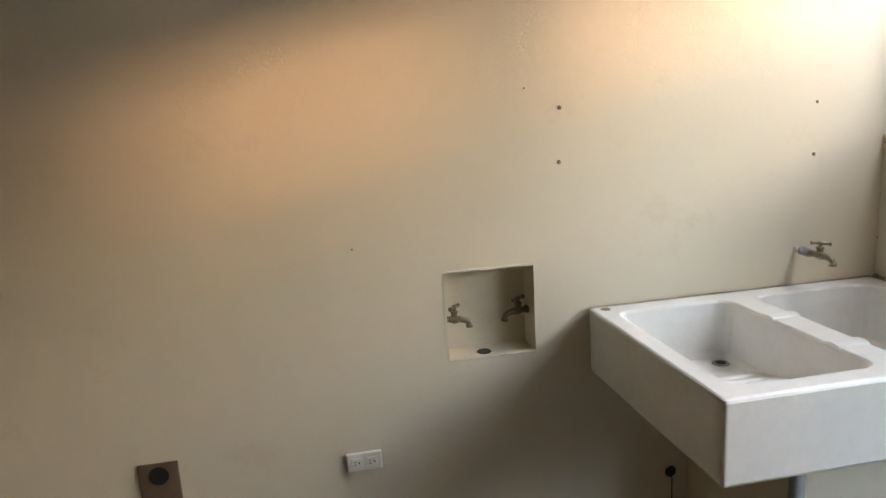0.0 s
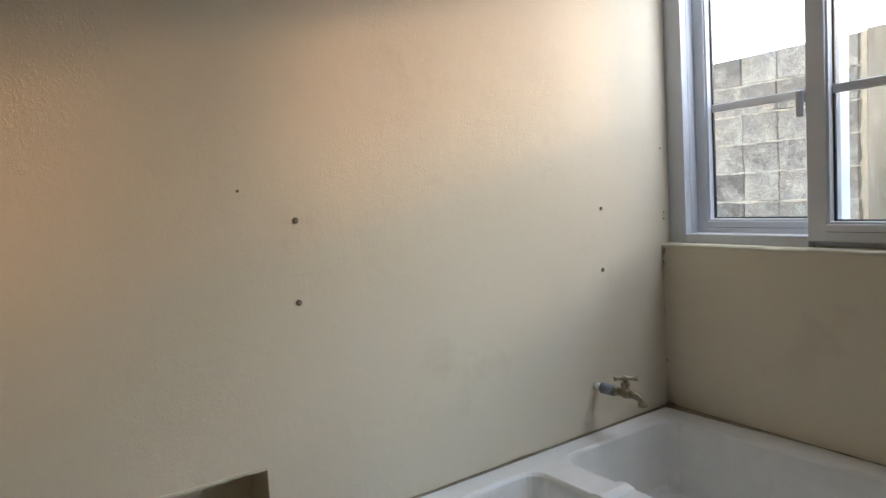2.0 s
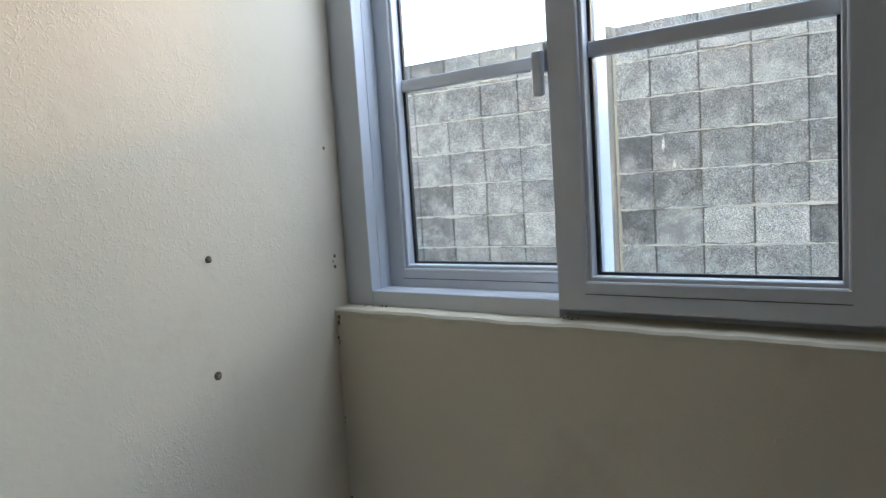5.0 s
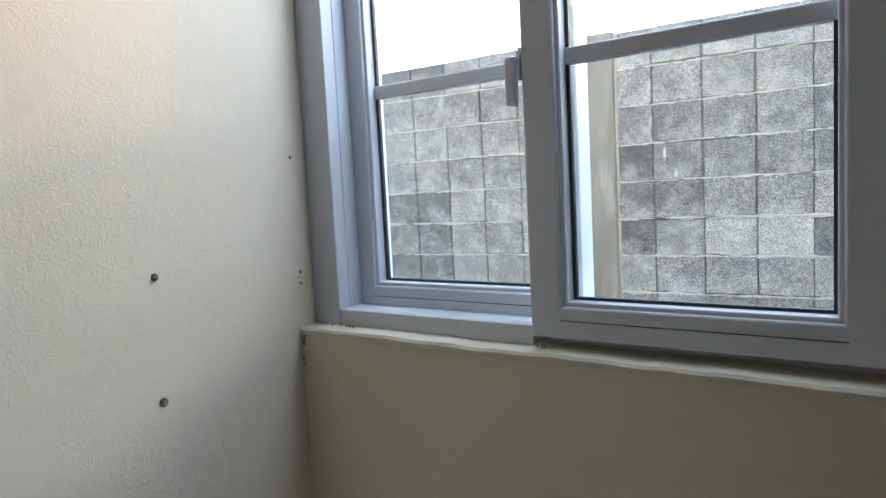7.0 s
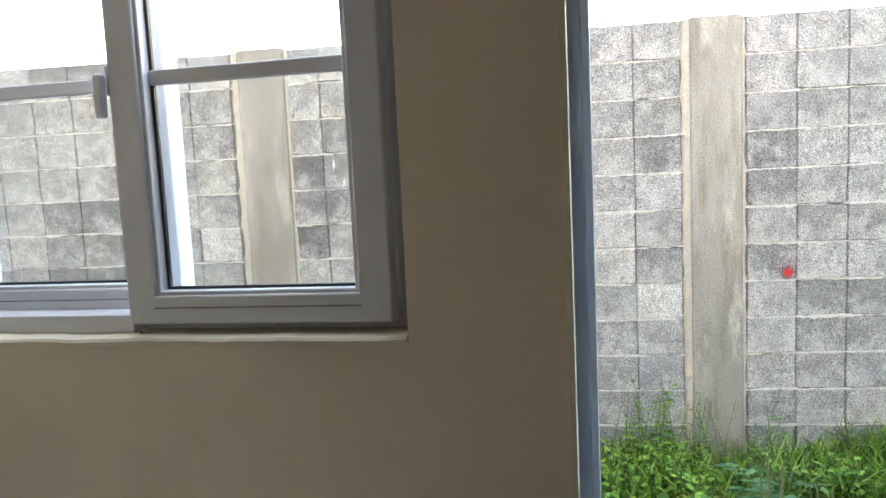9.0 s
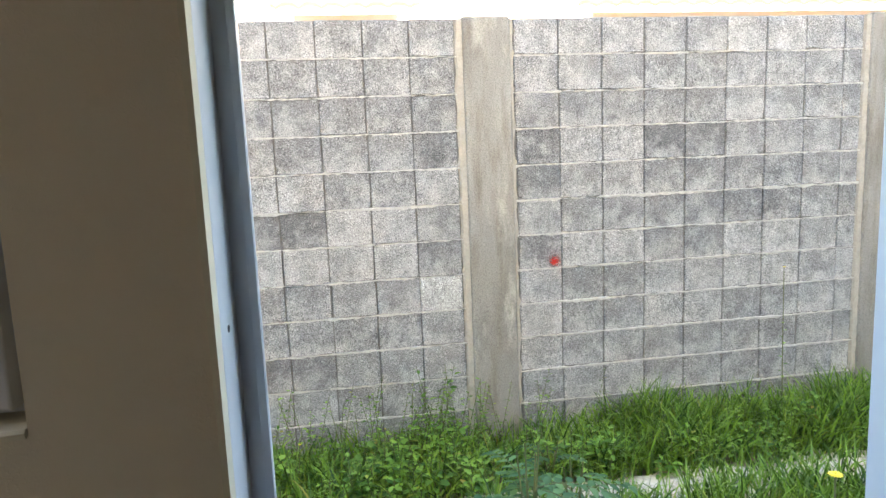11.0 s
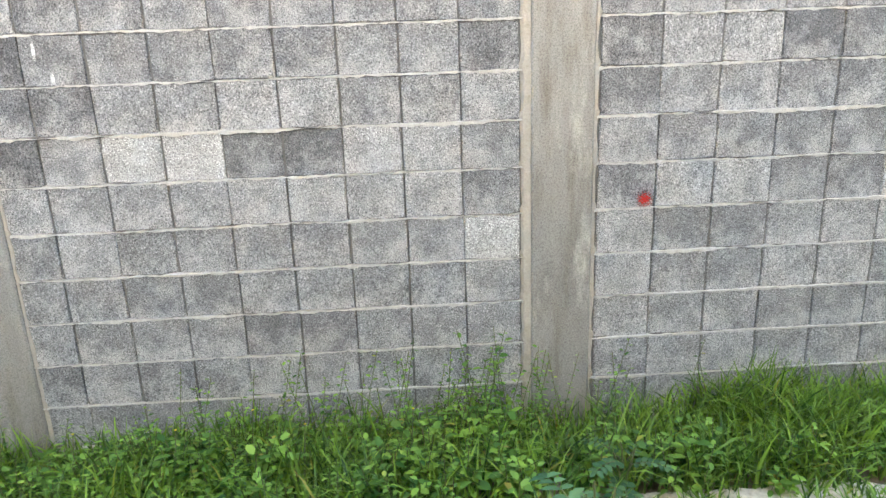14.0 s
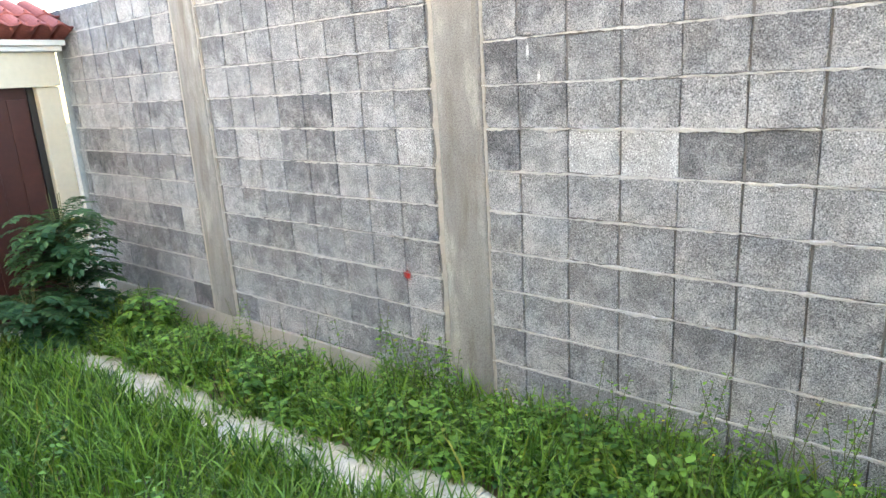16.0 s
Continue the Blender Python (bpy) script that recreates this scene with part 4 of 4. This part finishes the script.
def grass_blades(rnd, spots, verts, faces):
    """Bent, tapering blades; spots are (x, y, height, lean)."""
    for x, y, h, lean in spots:
        a, b = rnd.uniform(0, 2 * math.pi), rnd.uniform(0, 2 * math.pi)
        w = rnd.uniform(0.0030, 0.0070)
        z = ground_height(x, y)
        dx, dy = math.cos(a), math.sin(a)
        sx, sy = math.cos(b) * w, math.sin(b) * w
        i = len(verts)
        for u, ww in ((0.0, 1.0), (0.4, 0.95), (0.75, 0.65)):
            off = lean * u * u * h
            zz = z - 0.005 + h * (u - 0.35 * lean * u * u)
            verts.append((x + dx * off - sx * ww, y + dy * off - sy * ww, zz))
            verts.append((x + dx * off + sx * ww, y + dy * off + sy * ww, zz))
        verts.append((x + dx * lean * h, y + dy * lean * h, z + h * (1 - 0.42 * lean)))
        faces += [(i, i + 1, i + 3, i + 2), (i + 2, i + 3, i + 5, i + 4), (i + 4, i + 5, i + 6)]


def leaf(verts, faces, p, d, up, length, width):
    """A folded oval leaf from p along d."""
    side = d.cross(up).normalized()
    nrm = side.cross(d).normalized()
    i = len(verts)
    mid, tip = p + d * length * 0.5 - nrm * length * 0.03, p + d * length - nrm * length * 0.12
    q = p + d * length * 0.28
    r = p + d * length * 0.68 - nrm * length * 0.03
    for v in (p, q + side * width * 0.45 + nrm * width * 0.12, r + side * width * 0.40 + nrm * width * 0.1, tip, r - side * width * 0.40 + nrm * width * 0.1, q - side * width * 0.45 + nrm * width * 0.12, mid):
        verts.append(tuple(v))
    faces += [(i, i + 1, i + 6), (i + 1, i + 2, i + 6), (i + 2, i + 3, i + 6), (i + 3, i + 4, i + 6), (i + 4, i + 5, i + 6), (i + 5, i, i + 6)]


def weed_plant(rnd, x, y, h, n, size, verts, faces, sv, sf):
    z = ground_height(x, y)
    a = rnd.uniform(0, 6.28)
    lx, ly = math.cos(a) * h * 0.25, math.sin(a) * h * 0.25
    i = len(sv)
    for u in (0.0, 1.0):
        for k in range(3):
            b = 2.1 * k
            sv.append((x + lx * u + 0.002 * math.cos(b), y + ly * u + 0.002 * math.sin(b), z + h * u))
    sf += [(i, i + 1, i + 4, i + 3), (i + 1, i + 2, i + 5, i + 4), (i + 2, i, i + 3, i + 5)]
    for k in range(n):
        u = 0.25 + 0.75 * (k + rnd.random() * 0.6) / n
        b = k * 2.4 + rnd.uniform(-0.4, 0.4)
        d = Vector((math.cos(b), math.sin(b), rnd.uniform(-0.25, 0.55))).normalized()
        ln = size * rnd.uniform(0.65, 1.25) * (1.15 - 0.45 * u)
        p = Vector((x + lx * u, y + ly * u, z + h * u)) + d * ln * 0.25
        leaf(verts, faces, p, d, Vector((rnd.uniform(-0.3, 0.3), rnd.uniform(-0.3, 0.3), 1)), ln, ln * rnd.uniform(0.5, 0.72))


def patchy(x, y, s, o):
    return noise.noise(Vector((x * s + o, y * s, o))) * 0.5 + 0.5


rng = random.Random(21)
verts, faces, spots = [], [], []
while len(spots) < 34000:
    x, y = rng.uniform(2.25, 3.97), rng.uniform(-4.5, 6.6)
    if x > path_middle(y) - 0.15:
        continue
    edge = min((x - 2.2) / 0.25, 1.0)
    p = patchy(x, y, 1.6, 3.0)
    if rng.random() < edge * (0.35 + p):
        spots.append((x, y, rng.uniform(0.12, 0.36) * (0.55 + 0.8 * p), rng.uniform(0.15, 0.9)))
while len(spots) < 53000:
    x, y = 4.83 - abs(rng.gauss(0.0, 0.42)), rng.uniform(-5.2, 6.6)
    if x < path_middle(y) + 0.14:
        continue
    if y > 3.3 and x > 4.64:
        continue
    grassy = 1.0 if y < -0.35 else (0.5 if y < 0.2 else 0.6)
    p = patchy(x, y, 2.1, 8.0)
    if rng.random() < grassy * (0.25 + p):
        spots.append((x, y, rng.uniform(0.12, 0.40) * (0.5 + 0.9 * p) * (1.0 if y < -0.4 else 0.9), rng.uniform(0.15, 1.0)))
while len(spots) < 60000:
    y = rng.uniform(-4.5, 6.0)
    x = path_middle(y) + rng.choice((-1, 1)) * rng.uniform(0.03, 0.26)
    if patchy(x, y, 3.2, 1.0) > 0.48:
        spots.append((x, y, rng.uniform(0.05, 0.2), rng.uniform(0.3, 1.0)))
grass_blades(rng, spots, verts, faces)
cloud("grass", verts, faces, M_GRASS, "lush uneven green grass along the path", "grass", "stuff")

verts, faces, sv, sf = [], [], [], []
count = 0
while count < 3000:
    x, y = 4.80 - abs(rng.gauss(0.0, 0.33)), rng.uniform(-5.0, 6.4)
    if x < path_middle(y) + 0.12:
        continue
    if y > 3.3 and x > 4.60 or x > 4.74:
        continue
    dense = 0.32 if y < -0.9 else (1.0 if y > 0.35 else 0.5)
    if rng.random() > dense * (0.35 + patchy(x, y, 1.9, 5.0)):
        continue
    h = rng.uniform(0.08, 0.30) * (0.25 + 1.15 * patchy(x, y, 2.2, 2.0)) * (0.75 if x > 4.6 else 1.0) * (0.6 if -0.6 < y < 0.45 and x > 4.4 else 1.0)
    weed_plant(rng, x, y, h, rng.randint(8, 15), rng.choice((rng.uniform(0.025, 0.05), rng.uniform(0.04, 0.075))), verts, faces, sv, sf)
    count += 1
while count < 3600:
    x, y = rng.uniform(2.3, 3.6), rng.uniform(-3.5, 5.5)
    if patchy(x, y, 1.3, 6.0) > 0.55:
        weed_plant(rng, x, y, rng.uniform(0.1, 0.28), rng.randint(8, 14), rng.uniform(0.03, 0.055), verts, faces, sv, sf)
        count += 1
cloud("weeds", verts, faces, M_WEED, "dense broad-leaved green weeds at the wall foot", "weeds", "stuff")
cloud("weed_stems", sv, sf, M_STEM, "thin green weed stems", "weeds", "stuff")

# sparse airy stalks in front of the blocks
verts, faces, sv, sf = [], [], [], []
for k in range(120):
    x, y = rng.uniform(4.55, 4.79), rng.choice((rng.uniform(-0.6, 2.5), rng.uniform(0.3, 1.6), rng.uniform(2.6, 5.0)))
    weed_plant(rng, x, y, rng.uniform(0.24, 0.52), rng.randint(14, 24), rng.uniform(0.016, 0.036), verts, faces, sv, sf)
for k in range(20):
    x, y = rng.uniform(4.60, 4.80), rng.choice((rng.uniform(2.75, 3.35), rng.uniform(2.75, 3.35), rng.uniform(0.40, 1.0)))
    weed_plant(rng, x, y, rng.uniform(0.34, 0.58), rng.randint(14, 22), rng.uniform(0.028, 0.052), verts, faces, sv, sf)
cloud("tall_weeds", verts, faces, M_WEED, "airy tall weeds in front of the blocks", "weeds", "stuff")
cloud("tall_weed_stems", sv, sf, M_STEM, "thin stalks of the tall weeds", "weeds", "stuff")


def pinnate_shrub(name, x, y, height, fronds, leaflets, size, spread, label, seed, material=M_FERN):
    """Stems that carry feathered leaves of paired leaflets."""
    rnd = random.Random(seed)
    z = ground_height(x, y)
    t = thing(name, x, y, z, label, "shrub", local=True)
    vs, fs = [], []
    bms = bmesh.new()
    for k in range(fronds):
        a = 2.4 * k + rnd.uniform(-0.3, 0.3)
        start_h = height * rnd.uniform(0.05, 0.75)
        base = Vector((0.02 * math.cos(a), 0.02 * math.sin(a), start_h * 0.85))
        ln = leaflets * size * 0.55
        out = Vector((math.cos(a), math.sin(a), 0))
        pts = []
        rise = rnd.uniform(0.35, 0.9)
        for s in range(leaflets + 1):
            u = s / leaflets
            pts.append(base + out * ln * u * spread + Vector((0, 0, ln * (rise * u - 0.55 * u * u))))
        tube(bms, pts, [0.0028 - 0.0018 * s / leaflets for s in range(leaflets + 1)], 4)
        for s in range(1, leaflets + 1):
            d = (pts[s] - pts[s - 1]).normalized()
            side = d.cross(Vector((0, 0, 1))).normalized()
            for sg in (-1, 1):
                dd = (side * sg + d * 0.35 + Vector((0, 0, rnd.uniform(-0.15, 0.2)))).normalized()
                leaf(vs, fs, pts[s], dd, Vector((0, 0, 1)) + d * 0.2, size * rnd.uniform(0.8, 1.1), size * 0.55)
        leaf(vs, fs, pts[-1], d, Vector((0, 0, 1)), size, size * 0.55)
    for k in range(4):
        a = 1.7 * k
        tube(bms, [(0, 0, -0.01), (0.02 * math.cos(a), 0.02 * math.sin(a), height * 0.4), (0.05 * math.cos(a), 0.05 * math.sin(a), height * 0.8)], [0.007, 0.005, 0.003], 6)
    part("stem", bms, M_STEM, t)
    lv = cloud("foliage", vs, fs, material, "", "")
    lv.parent = t
    return t


pinnate_shrub("shrub", 3.46, 0.40, 0.80, 26, 6, 0.062, 1.25, "blue-green shrub with paired oval leaves by path", 3)
pinnate_shrub("shrub", 3.62, 0.16, 0.58, 17, 5, 0.066, 1.3, "leafy blue-green shrub reaching over the path", 9)
pinnate_shrub("shrub", 3.50, 0.68, 0.42, 22, 5, 0.05, 1.1, "low blue-green shrub with oval leaves by path", 10)
pinnate_shrub("shrub", 4.28, 0.05, 0.26, 10, 6, 0.042, 1.0, "small blue-green shrub at the path edge", 4)
pinnate_shrub("gate_shrub", 4.16, 6.2, 1.50, 150, 13, 0.066, 0.72, "large feathery dark green shrub in front of the gate", 5, M_DARK_FERN)
pinnate_shrub("gate_shrub", 3.80, 6.05, 0.70, 70, 11, 0.060, 0.75, "low feathery green shrub beside the gate", 6, M_DARK_FERN)
pinnate_shrub("gate_shrub", 4.42, 5.55, 0.62, 60, 6, 0.060, 0.9, "low leafy green bush at the foot of the wall", 7, M_WEED)


def flower(name, x, y, h, r, label, lean=0.1, leaves=0):
    z = ground_height(x, y)
    f = thing(name, x, y, z, label, "flower", local=True)
    bmf = bmesh.new()
    top = Vector((lean * h, -lean * h * 0.4, h))
    tube(bmf, [(0, 0, 0), (lean * h * 0.3, 0, h * 0.5), top], [0.003, 0.0026, 0.002], 6)
    part("stem", bmf, M_STEM, f)
    bmf = bmesh.new()
    rnd = random.Random(9)
    for ring, (n, rr, tilt) in enumerate(((16, r, 0.15), (13, r * 0.75, 0.5), (9, r * 0.45, 1.0))):
        for k in range(n):
            a = 2 * math.pi * k / n + ring * 0.2
            d = Vector((math.cos(a), math.sin(a), tilt)).normalized()
            s = Vector((-math.sin(a), math.cos(a), 0)) * rr * 0.16
            p0, p1 = top + Vector((0, 0, 0.002)), top + d * rr * rnd.uniform(0.85, 1.05)
            pm = top + d * rr * 0.6 + Vector((0, 0, 0.001))
            vv = [bmf.verts.new(p) for p in (p0 - s * 0.4, pm - s, p1, pm + s, p0 + s * 0.4)]
            bmf.faces.new(vv)
    part("petals", bmf, M_PETAL, f)
    if leaves:
        vs, fs = [], []
        for k in range(leaves):
            u = 0.1 + 0.6 * k / leaves
            a = 2.4 * k
            leaf(vs, fs, Vector((lean * h * u * 0.7, -lean * h * 0.2 * u, h * u)), Vector((math.cos(a), math.sin(a), 0.3)).normalized(), Vector((0, 0, 1)), 0.05 * (1.1 - u), 0.02)
        lv = cloud("leaves", vs, fs, M_WEED, "", "")
        lv.parent = f
    return f


flower("sow_thistle", 2.66, 1.42, 1.10, 0.024, "yellow-flowered weed on a tall pale stalk near doorway", 0.07, 12)
flower("sow_thistle", 2.27, 0.08, 1.06, 0.018, "small yellow-flowered weed beside the doorway", 0.04, 12)
flower("sow_thistle", 4.66, -1.57, 1.00, 0.014, "tall thin weed with one yellow flower at wall", 0.05, 14)
for fx, fy in ((4.5, 1.9), (4.6, 1.6), (4.45, 1.35), (4.55, 2.35), (4.62, 3.0), (4.5, 0.9)):
    flower("small_flower", fx, fy, 0.32, 0.007, "tiny yellow flower among the weeds", 0.1)
